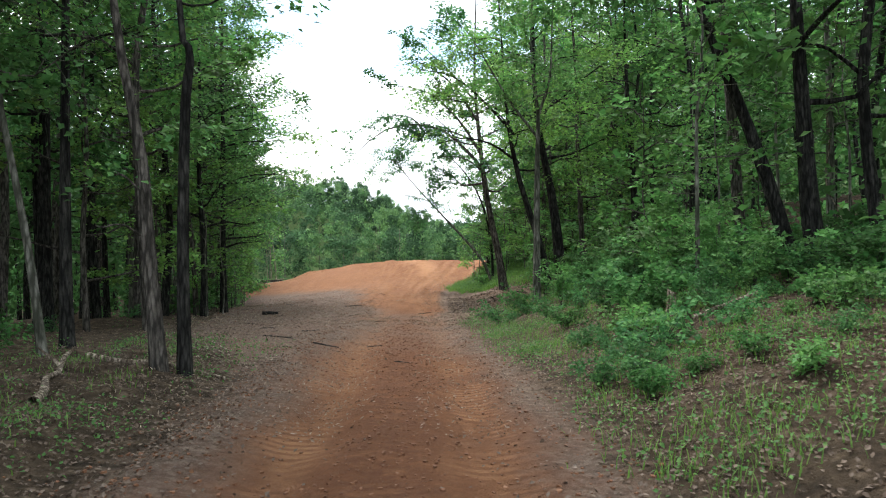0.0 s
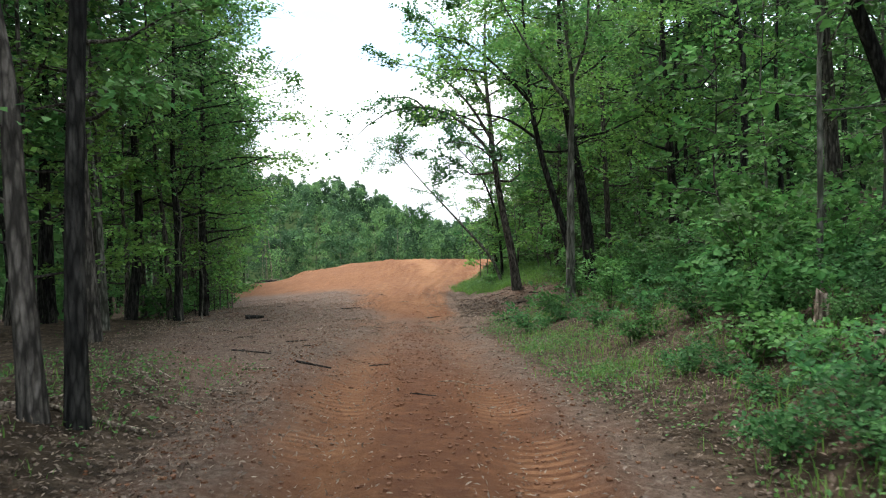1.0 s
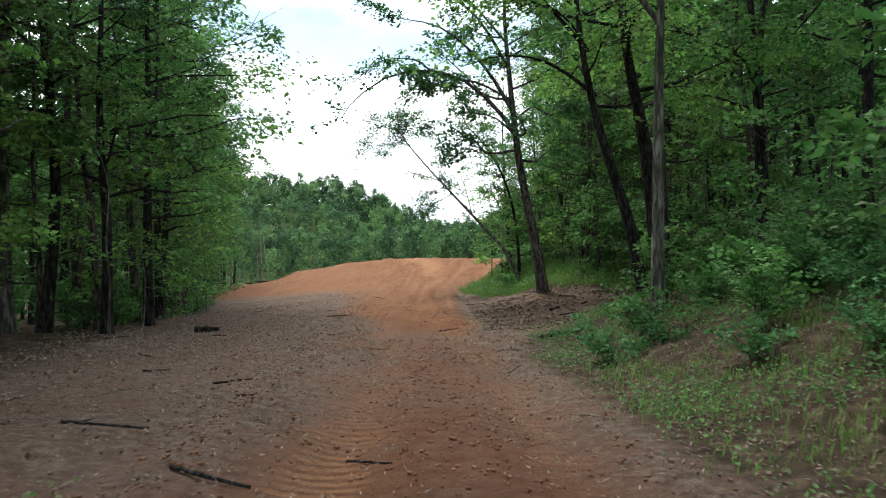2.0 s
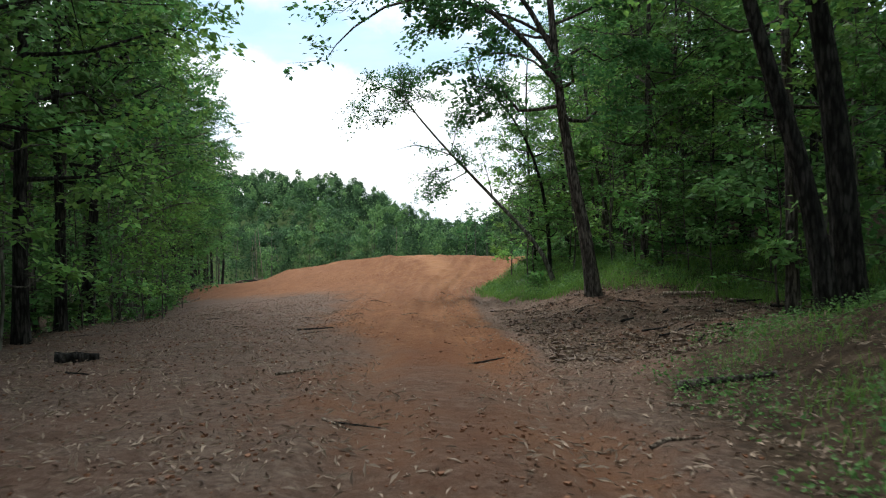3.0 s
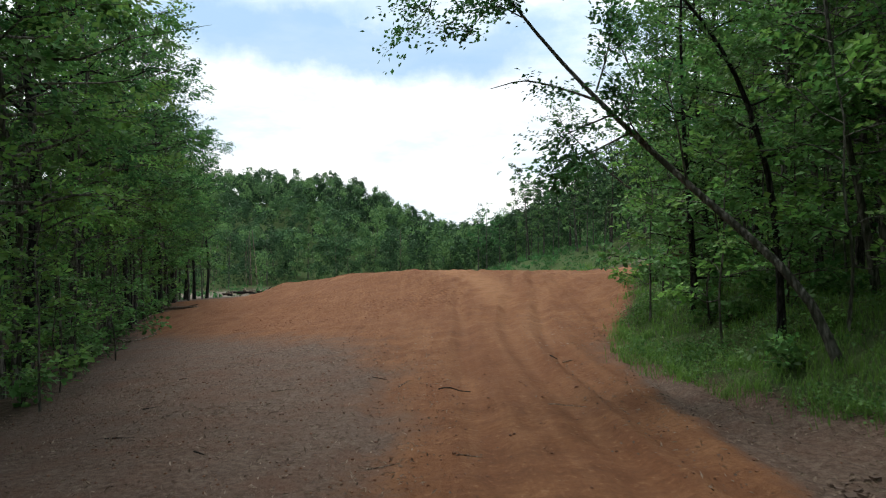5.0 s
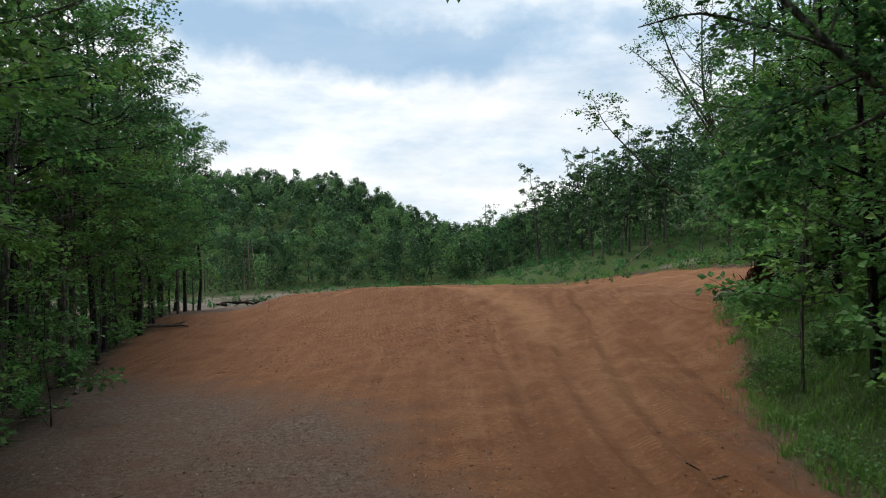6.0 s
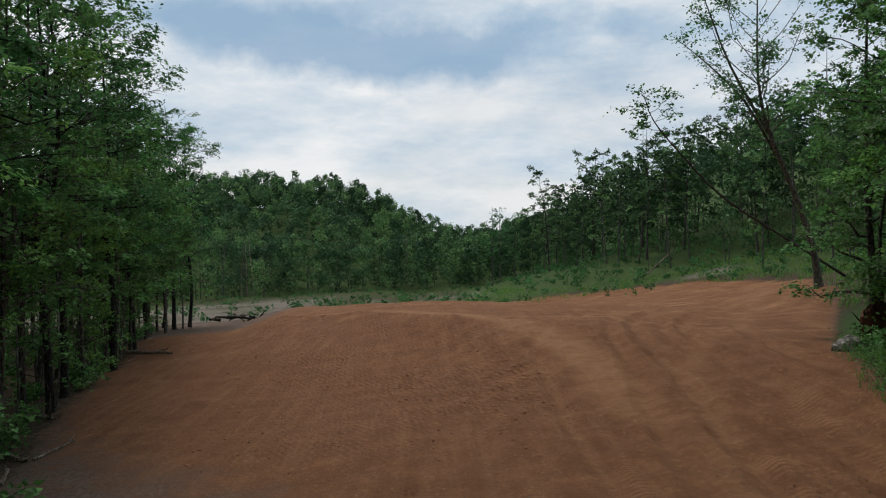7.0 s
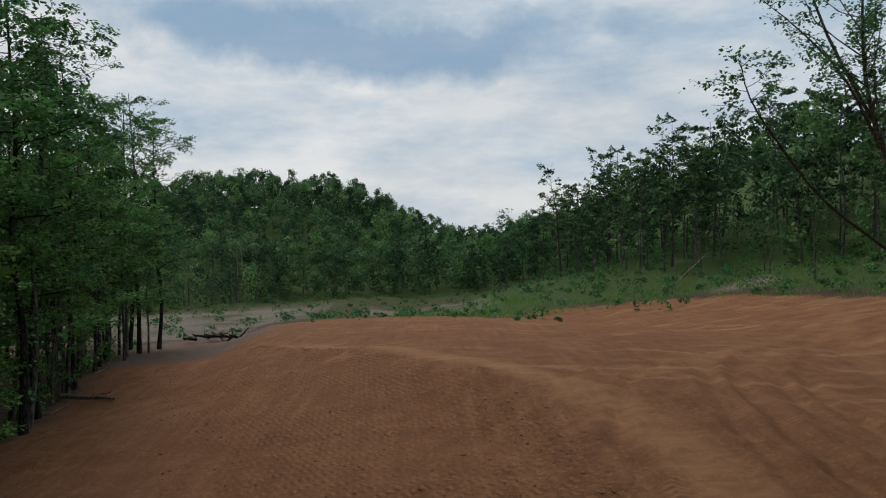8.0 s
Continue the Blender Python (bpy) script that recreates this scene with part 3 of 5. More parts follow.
def grow(seed, tall, girth, low, spread, limbs, count, leaf, path=None, rise=0.5, twigs=5, puff=0.42, shape="round", flare=1.35, extra=(), slight=False, per=32):
    """Wood and leaf arrays of a tree: low is where its limbs begin (0 to 1), girth the trunk's radius, count the leaves."""
    rng = np.random.RandomState(seed)
    if path is None:
        lean = rng.normal(0, 0.035, 2) * tall
        path = [(0, 0, -0.3)] + [(lean[0] * t + rng.normal(0, 0.011) * tall * (t < 1), lean[1] * t + rng.normal(0, 0.011) * tall, tall * t) for t in (0.2, 0.4, 0.6, 0.8, 1.0)]
    stem = smooth_path(path, 16)
    t = np.linspace(0, 1, 16)
    rad = girth * (1 - 0.88 * t ** 1.1)
    rad[0] *= flare
    rad[1] *= 1 + (flare - 1) * 0.3
    wood = [tube(stem[::2], rad[::2], 6) if slight else tube(stem, rad, 9)]
    spots, ways, weights = [], [], []
    ends = []
    for i in range(limbs):
        s = low + (0.97 - low) * ((i + rng.uniform(0, 1)) / limbs)
        fr = (s - low) / (1 - low + 1e-6)
        if shape == "round":
            reach = spread * math.sqrt(max(0.08, 1 - (2 * fr - 0.75) ** 2 / 1.7))
        elif shape == "cone":
            reach = spread * (1.05 - 0.85 * fr)
        else:
            reach = spread * (0.55 + 0.6 * fr) * (1.0 if fr < 0.85 else 0.75)
        reach *= rng.uniform(0.65, 1.2)
        az = i * 2.4 + rng.normal(0, 0.5)
        out3 = np.array([math.cos(az), math.sin(az), 0])
        root = bend(stem, np.array([s]))[0]
        up = rise * rng.uniform(0.5, 1.4) * (0.5 + fr)
        pts = [root, root + out3 * reach * 0.35 + [0, 0, up * reach * 0.28], root + out3 * reach * 0.7 + [0, 0, up * reach * 0.6], root + out3 * reach + [0, 0, up * reach * 0.75]]
        pts[1:] = [p + rng.normal(0, 0.07, 3) * reach for p in pts[1:]]
        ends.append((smooth_path(pts, 7), girth * (1 - 0.85 * s) * 0.5, reach))
    for pts, r0, reach in extra:
        ends.append((smooth_path(pts, 10), r0, reach))
    arms = []
    for n_end, (line, r0, reach) in enumerate(ends):
        (wood if n_end < limbs else arms).append(tube(line[::3], np.linspace(max(r0, 0.018), 0.008, len(line[::3])), 3) if slight else tube(line, np.linspace(max(r0, 0.018), 0.008, len(line)), 4 if r0 < 0.05 else 6))
        for k in range(twigs):
            f = rng.uniform(0.3, 1.0)
            p = bend(line, np.array([f]))[0]
            w = line[-1] - line[0]
            w = w / (np.linalg.norm(w) + 1e-9) + rng.normal(0, 0.6, 3) * [1, 1, 0.6]
            w /= np.linalg.norm(w)
            ln = min(reach, 3.2) * rng.uniform(0.25, 0.5)
            tip = p + w * ln
            if not slight:
                wood.append(tube([p, tip], [0.013, 0.004], 3))
            spots.append((p, tip))
            ways.append(w)
            weights.append(ln)
    spots, ways, weights = np.array(spots), np.array(ways), np.array(weights)
    # the leaves hang in flat drooping sprays along the twigs, with gaps between them
    n_s = max(len(spots), count // per)
    sp = rng.choice(len(spots), n_s, p=weights / weights.sum())
    f = rng.uniform(0.3, 1.1, (n_s, 1))
    heart = spots[sp, 0] * (1 - f) + spots[sp, 1] * f + rng.normal(0, 0.5 * puff, (n_s, 3)) * [1, 1, 0.5]
    run = ways[sp] * [1, 1, 0.8] + rng.normal(0, 0.45, (n_s, 3)) * [1, 1, 0.5] - [0, 0, 0.15]
    run /= np.linalg.norm(run, axis=1)[:, None] + 1e-9
    wing = np.cross(run, np.array([0, 0, 1.0]) + rng.normal(0, 0.22, (n_s, 3)))
    wing /= np.linalg.norm(wing, axis=1)[:, None] + 1e-9
    lift = np.cross(wing, run)
    pick = rng.randint(0, n_s, count)
    long_ = (puff * rng.uniform(1.1, 2.6, n_s))[pick, None]
    u, w2 = rng.uniform(-1, 1, (count, 1)), rng.uniform(-0.6, 0.6, (count, 1))
    where = heart[pick] + long_ * (run[pick] * u + wing[pick] * w2 * (1.1 - 0.5 * u) + lift[pick] * rng.normal(0, 0.14, (count, 1))) - [0, 0, 0.22] * long_ * (u * u + 2 * w2 * w2)
    mid = np.stack([np.interp(where[:, 2], stem[:, 2], stem[:, k]) for k in (0, 1)] + [where[:, 2]], 1)
    face = (where - mid) / (np.linalg.norm(where - mid, axis=1)[:, None] + 0.3)
    return joined(wood), leaves(rng, where, run[pick] + 1.2 * np.sign(w2) * wing[pick], leaf, 0.7, 0.36, 0.5 * face + 0.5 * lift[pick]), arms, 0.4 * rng.uniform(-1, 1, n_s)[pick]


def plant(name, label, category, group, arrays, woody, leafy, at=None, stem_name="trunk", crown_name="crown"):
    """A thing of two parts, wood and leaves, on an Empty at its foot."""
    (wv, wq), (lv, lq) = arrays[:2]
    ob = new(name)
    tagged(ob, label, category, group)
    for part_name, v, q, mat in ((stem_name, wv, wq, woody), (crown_name, lv, lq, leafy)):
        p = new(part_name, quads_mesh(part_name, v, q, mat, smooth=part_name == stem_name))
        p.parent = ob
    if len(arrays) > 3:
        p.data.attributes.new("tint", "FLOAT", "POINT").data.foreach_set("value", np.repeat(arrays[3], 4).astype(np.float32))
    for v, q in arrays[2] if len(arrays) > 2 else ():
        p = new("limb", quads_mesh("limb", v, q, woody))
        p.parent = ob
    if at is not None:
        ob.matrix_basis = at
    return ob


def upright(x, y, turn=0.0, size=1.0, sink=0.05):
    return pose(x, y, place_at(x, y, sink), 0, 0, turn) @ Matrix.Scale(size, 4)


def put_copy(proto, used, m):
    """The prototype itself goes to its first place, copies to the others."""
    if proto not in used:
        used.add(proto)
        proto.matrix_basis = m
        return proto
    c = copy_thing(proto, m)
    c.matrix_basis = m
    return c


def spread_out(rng, n, lo_y, hi_y, across, gap):
    """Up to n places, at least gap apart; across(y, u) gives x for u from 0 to 1."""
    got = np.zeros((0, 2))
    for _ in range(n * 12):
        if len(got) >= n:
            break
        y = rng.uniform(lo_y, hi_y)
        p = np.array([across(y, rng.uniform(0, 1)), y])
        if len(got) == 0 or np.min(np.sum((got - p) ** 2, 1)) > gap * gap:
            got = np.vstack([got, p])
    return got


# ---- the trees that stand by themselves along the track ----
def lone_tree(label, at, path, girth, woody, leafy, group, **kw):
    """A tree whose stem runs through path, in metres of the place; at is its foot."""
    x, y = at
    z = place_at(x, y)
    local = [(0, 0, -0.35)] + [(px - x, py - y, pz - z) for px, py, pz in path]
    ex = [([(a - x, b - y, c - z) for a, b, c in pts], r, reach) for pts, r, reach in kw.pop("extra", ())]
    arrays = grow(path=local, girth=girth, tall=path[-1][2] - z, extra=ex, **kw)
    return plant("tree", label, "tree", group, arrays, woody, leafy, pose(x, y, z))


EDGE = "trees along the track"
lone_tree("tall straight tree with flaking grey-brown bark", (-4.1, 11.3), [(-4.25, 11.3, 2.0), (-4.32, 11.3, 3.2), (-4.68, 11.3, 5.4), (-4.9, 11.5, 9), (-4.9, 11.8, 15)], 0.115, BARK, LEAF_DARK_SHADED, EDGE,
          seed=11, low=0.66, spread=2.2, limbs=14, count=3000, leaf=0.13,
          extra=[([(-4.28, 11.3, 2.0), (-4.5, 11.0, 2.2), (-4.7, 10.8, 2.15)], 0.012, 0.22), ([(-4.25, 11.3, 2.6), (-4.5, 11.1, 2.9), (-4.6, 11.0, 2.9)], 0.012, 0.2)])
lone_tree("slim dark-barked tree with a bend in its stem", (-3.78, 11.4), [(-3.78, 11.4, 1.8), (-3.7, 11.4, 4.0), (-3.62, 11.4, 4.7), (-3.8, 11.5, 5.5), (-3.7, 11.8, 10), (-3.8, 12, 15)], 0.1, BARK_DARK, LEAF_DARK_SHADED, EDGE,
          seed=12, low=0.66, spread=2.2, limbs=12, count=2600, leaf=0.13)
lone_tree("dark upright tree at the wood's edge", (-6.75, 14.0), [(-6.75, 14, 2), (-6.7, 14, 5), (-6.6, 14, 9), (-6.5, 14, 15)], 0.13, BARK_DARK, LEAF_DARK_SHADED, EDGE,
          seed=13, low=0.5, spread=2.8, limbs=12, count=3200, leaf=0.13)
lone_tree("thin grey tree leaning away from the track", (-6.75, 13.2), [(-7.0, 13.2, 1.9), (-7.4, 13.2, 4.2), (-7.9, 13.2, 7), (-8.2, 13.2, 11)], 0.085, BARK_GREY, LEAF_DARK_SHADED, EDGE,
          seed=14, low=0.55, spread=2.0, limbs=9, count=1800, leaf=0.13)
lone_tree("slender forked tree with pale bark on the bank", (3.15, 26.5), [(3.2, 26.5, 2.5), (3.25, 26.5, 4.6), (3.3, 26.5, 6.3), (3.1, 26.5, 8.5), (3.3, 26.6, 12)], 0.13, BARK_GREY, LEAF, EDGE,
          seed=15, low=0.62, spread=2.0, limbs=9, count=4200, leaf=0.15,
          extra=[([(3.25, 26.5, 5.5), (2.4, 26.4, 6.6), (1.7, 26.4, 7.8), (1.0, 26.3, 9.0)], 0.06, 2.4), ([(3.3, 26.5, 6.2), (3.7, 26.4, 7.4), (3.8, 26.3, 9.2), (3.9, 26.3, 11)], 0.06, 2.0)])
lone_tree("stout black-barked tree leaning over the track", (4.42, 32.0), [(4.0, 32.0, 1.7), (3.55, 32.0, 3.2), (3.1, 32.0, 4.8), (2.75, 32.0, 6.8), (2.6, 32, 9), (2.4, 32, 13)], 0.17, BARK_DARK, LEAF_PALE_LIT, EDGE,
          seed=16, low=0.5, spread=3.2, limbs=12, count=4800, leaf=0.15,
          extra=[([(3.2, 32.2, 5.2), (2.0, 32.0, 6.0), (0.8, 31.8, 6.2), (-0.4, 31.7, 5.9)], 0.06, 3.0), ([(3.0, 32.2, 6.4), (1.5, 32.0, 8.0), (0.4, 31.9, 8.8), (-0.8, 31.8, 9.0)], 0.06, 3.0)])
lone_tree("thick black-barked tree beside a leaning twin", (4.95, 32.5), [(4.75, 32.5, 2.2), (4.5, 32.5, 4.2), (4.1, 32.5, 6.4), (3.9, 32.5, 9), (3.9, 32.5, 15)], 0.25, BARK_DARK, LEAF_PALE_LIT, EDGE,
          seed=17, low=0.5, spread=3.6, limbs=14, count=4800, leaf=0.15)
lone_tree("straight dark tree among bushes on the bank", (8.6, 34.6), [(8.5, 34.6, 3), (8.4, 34.6, 6), (8.2, 34.6, 10), (8.2, 34.6, 16)], 0.2, BARK_DARK, LEAF_PALE_LIT, EDGE,
          seed=18, low=0.35, spread=3.6, limbs=14, count=4400, leaf=0.15)
lone_tree("large rough-barked tree on the bank", (8.0, 16.5), [(7.75, 16.4, 2.4), (7.6, 16.3, 4.0), (7.45, 16.3, 7), (7.3, 16.3, 11), (7.2, 16.3, 17)], 0.24, BARK_DARK, LEAF_DARK_SHADED, EDGE,
          seed=19, low=0.45, spread=3.6, limbs=14, count=5200, leaf=0.14)
lone_tree("dark tree leaning steeply from the bank", (7.85, 17.2), [(7.35, 17.2, 2.6), (6.75, 17.1, 4.3), (5.75, 17.0, 6.8), (5.2, 17, 9), (4.6, 17, 13)], 0.19, BARK_DARK, LEAF_DARK_SHADED, EDGE,
          seed=20, low=0.6, spread=3.0, limbs=11, count=4600, leaf=0.14)
VINED = lone_tree("grey tree wound by a bare pale vine", (10.2, 20.5), [(10.2, 20.5, 3), (10.2, 20.5, 6), (10.1, 20.5, 9), (10, 20.5, 15)], 0.14, BARK_GREY, LEAF_DARK_SHADED, EDGE,
          seed=21, low=0.4, spread=2.8, limbs=12, count=3600, leaf=0.14)
lone_tree("tall dark-trunked tree with limbs arching over the track", (3.55, 45.9), [(3.25, 45.9, 1.2), (2.85, 45.9, 3.2), (2.45, 45.9, 5.8), (2.15, 45.9, 9.0), (2.0, 46, 12), (2.2, 46, 17)], 0.25, BARK, LEAF_BLUE, EDGE,
          seed=22, low=0.45, spread=3.6, limbs=16, count=12500, leaf=0.19, twigs=7, puff=0.32,
          extra=[([(2.45, 45.9, 6.2), (1.2, 45.7, 7.7), (-0.4, 45.6, 8.8), (-2.6, 45.5, 8.9), (-4.4, 45.5, 7.9), (-5.2, 45.5, 6.9)], 0.11, 3.0),
                 ([(2.3, 45.9, 7.2), (1.0, 45.6, 9.2), (-0.8, 45.5, 10.8), (-3.2, 45.4, 11.3)], 0.1, 3.2), ([(-1.2, 45.6, 8.9), (-2.0, 45.3, 9.4), (-3.4, 45.2, 9.3), (-4.6, 45.2, 8.4)], 0.05, 2.4),
                 ([(2.4, 45.9, 7.6), (0.7, 46.3, 8.6), (-0.8, 46.5, 8.7), (-2.0, 46.5, 8.0)], 0.07, 3.0), ([(2.2, 45.9, 9.0), (0.8, 45.0, 11.0), (-0.8, 44.8, 12.2), (-2.4, 44.7, 12.8)], 0.08, 3.4),
                 ([(2.1, 46, 10.2), (0.6, 46.6, 12.2), (-0.8, 46.8, 13.6), (-1.8, 46.8, 14.6)], 0.07, 3.2), ([(2.5, 45.9, 6.0), (1.5, 45.2, 6.8), (0.2, 44.9, 7.0), (-0.8, 44.8, 6.6)], 0.05, 2.6)])
lone_tree("thin tree leaning far out over the track", (3.35, 52.8), [(2.6, 53.2, 0.9), (1.0, 54.4, 2.85), (-0.28, 55.1, 4.3), (-1.69, 55.5, 5.9), (-3.1, 55.6, 7.7), (-3.3, 55.6, 8.6)], 0.105, BARK_GREY, LEAF_BLUE, EDGE,
          seed=23, low=0.8, spread=1.2, limbs=12, count=6400, leaf=0.125, puff=0.27, twigs=6, per=24,
          extra=[([(-0.9, 55.3, 5.0), (-1.7, 55.4, 5.3), (-2.6, 55.4, 5.5), (-3.4, 55.3, 5.3)], 0.035, 0.5), ([(0.2, 54.9, 3.8), (-0.4, 54.7, 4.5), (-0.3, 54.5, 5.3)], 0.03, 2.2),
                 ([(-0.2, 55.0, 4.3), (-1.0, 55.2, 3.9), (-1.8, 55.4, 3.6)], 0.03, 2.4), ([(0.8, 54.5, 3.1), (0.5, 54.2, 4.3), (0.2, 54.0, 5.2)], 0.03, 2.4),
                 ([(-0.6, 55.1, 4.7), (-1.3, 55.0, 4.4), (-2.0, 55.0, 4.1)], 0.025, 2.2), ([(-1.0, 55.3, 5.2), (-0.8, 55.2, 5.9), (-0.7, 55.0, 6.5)], 0.025, 1.8),
                 ([(-3.1, 55.6, 7.7), (-3.9, 55.5, 8.2), (-4.6, 55.4, 7.7), (-4.8, 55.4, 6.9)], 0.03, 2.4), ([(-2.6, 55.6, 7.0), (-3.3, 55.4, 7.2), (-3.9, 55.3, 6.6)], 0.02, 1.8)])
lone_tree("thin ivy-clad tree with an arching stem", (3.5, 56.0), [(3.45, 56, 1.2), (3.2, 56, 3.4), (2.6, 56, 5.4), (1.7, 56, 7.0), (0.6, 56, 8.3), (0.0, 56, 10)], 0.1, BARK_DARK, LEAF, EDGE,
          seed=24, low=0.14, spread=1.2, limbs=22, count=5600, leaf=0.12, puff=0.24)
lone_tree("slim ivy-clad tree at the wood's corner", (3.6, 62.5), [(3.5, 62.5, 2), (3.3, 62.5, 5), (3.2, 62.5, 9), (3.4, 62.5, 13)], 0.12, BARK_DARK, LEAF, EDGE,
          seed=25, low=0.1, spread=1.9, limbs=24, count=5600, leaf=0.14, puff=0.28)
lone_tree("pale-stemmed tree leaning towards the clearing", (6.9, 57.9), [(6.5, 57.9, 2.5), (6.0, 57.9, 5), (5.5, 57.9, 8.5), (5.2, 57.9, 14)], 0.13, BARK_GREY, LEAF, EDGE,
          seed=26, low=0.4, spread=2.6, limbs=12, count=2800, leaf=0.18)
lone_tree("broad light green tree at the corner of the clearing", (6.6, 70.0), [(6.5, 70, 3), (6.3, 70, 6), (6.1, 70, 10), (6.2, 70, 15)], 0.16, BARK_DARK, LEAF, EDGE,
          seed=29, low=0.1, spread=3.7, limbs=26, count=4300, leaf=0.2, puff=0.3)
lone_tree("twin-stemmed light green tree at the pad's corner", (9.6, 83.4), [(9.6, 83.4, 3), (9.4, 83.4, 6.5), (9.5, 83.5, 11), (9.8, 83.6, 17)], 0.17, BARK, LEAF, EDGE,
          seed=30, low=0.12, spread=2.7, limbs=30, count=6800, leaf=0.17, puff=0.3,
          extra=[([(9.6, 83.4, 0.8), (10.2, 83.2, 3.5), (10.8, 83.0, 8.0), (11.2, 82.8, 13)], 0.13, 2.8)])
lone_tree("light green tree beside the pad's corner", (11.2, 80.6), [(11.1, 80.6, 3), (10.9, 80.6, 6.5), (10.8, 80.6, 11), (11, 80.6, 16)], 0.15, BARK_DARK, LEAF_PALE_LIT, EDGE,
          seed=39, low=0.12, spread=2.9, limbs=28, count=6000, leaf=0.16, puff=0.3)
lone_tree("tall open-crowned tree leaning over the clay pad", (22.5, 114), [(21.5, 113, 4), (19.0, 111, 8.5), (16.6, 109, 12), (15.2, 107.5, 15.5), (15.0, 107, 22)], 0.3, BARK_GREY, LEAF_BLUE, EDGE,
          seed=27, low=0.55, spread=5.5, limbs=26, twigs=8, count=7000, leaf=0.21, puff=0.36, rise=1.1, shape="vase", per=14,
          extra=[([(17.5, 110, 10.5), (14.5, 108, 14), (11.5, 107, 16.5), (9.0, 107, 18.5)], 0.12, 3.5), ([(16.5, 109, 12), (13.5, 108, 16.5), (11.5, 107, 20.5), (10.5, 107, 23)], 0.12, 3.5)])

lone_tree("dark-trunked tree at the clearing's edge", (-10.2, 33.2), [(-10.15, 33.2, 2), (-10.3, 33.2, 5), (-10.2, 33.2, 9), (-10.3, 33.3, 16)], 0.16, BARK_DARK, LEAF, EDGE,
          seed=101, low=0.3, spread=3.2, limbs=20, count=3600, leaf=0.16)
lone_tree("slim tree close beside a darker trunk", (-10.75, 34.0), [(-10.9, 34, 2), (-11.2, 34, 5), (-11.5, 34, 10), (-11.4, 34, 15)], 0.12, BARK, LEAF, EDGE,
          seed=102, low=0.34, spread=2.8, limbs=18, count=3000, leaf=0.16)
lone_tree("straight dark tree with drooping leafy limbs", (-10.3, 36.6), [(-10.3, 36.6, 2), (-10.2, 36.6, 6), (-10.2, 36.6, 11), (-10.0, 36.6, 17)], 0.17, BARK_DARK, LEAF_PALE_LIT, EDGE,
          seed=103, low=0.26, spread=3.4, limbs=22, count=4000, leaf=0.16, rise=0.25)
lone_tree("black-barked tree standing out from the wood", (-11.4, 40.6), [(-11.4, 40.6, 2), (-11.5, 40.6, 5), (-11.3, 40.6, 9), (-11.2, 40.6, 16)], 0.15, BARK_DARK, LEAF, EDGE,
          seed=104, low=0.24, spread=3.2, limbs=22, count=3800, leaf=0.16, rise=0.3)
lone_tree("pale forked tree at the clearing's edge", (-18.3, 63.0), [(-18.2, 63, 0.5), (-18.15, 63, 3.2), (-18.6, 63, 6), (-18.9, 63, 9), (-19.0, 63, 15)], 0.15, BARK_GREY, LEAF, EDGE,
          seed=105, low=0.42, spread=3.0, limbs=18, count=3200, leaf=0.17, extra=[([(-18.15, 63, 3.0), (-17.8, 63, 4.6), (-17.6, 63, 6.5), (-17.7, 63, 9)], 0.1, 2.4)])
lone_tree("dark layered evergreen with flat drooping sprays", (9.6, 52.0), [(9.6, 52, 2), (9.6, 52, 5), (9.7, 52, 10.5)], 0.12, BARK_DARK, LEAF_DARK_SHADED, EDGE,
          seed=106, low=0.08, spread=3.3, limbs=44, count=5200, leaf=0.15, rise=0.04, puff=0.2, twigs=4, shape="cone")
lone_tree("leaning broken-topped dead tree with a few leaves", (28.0, 119.0), [(18.5, 110.5, 4.4), (11.6, 104.5, 7.1), (7.7, 101, 9.6), (5.3, 98.3, 11.2), (4.4, 97, 12.5)], 0.11, BARK, LEAF_DARK_SHADED, EDGE,
          seed=107, low=0.7, spread=1.6, limbs=9, count=520, leaf=0.19, puff=0.25, per=10)
# the bare vine that climbs the grey tree, and ivy on two slim stems
turns = np.linspace(0, 1, 40)
v, q = tube(np.stack([0.2 * np.cos(9 * turns) + 0.1 * np.sin(23 * turns), -0.19 + 0.1 * np.sin(9 * turns), 0.4 + 8 * turns], 1), np.full(40, 0.022), 5)
vine = new("vine", quads_mesh("vine", v, q, DEADWOOD))
vine.parent = VINED
tagged(vine, "pale bare woody vine")

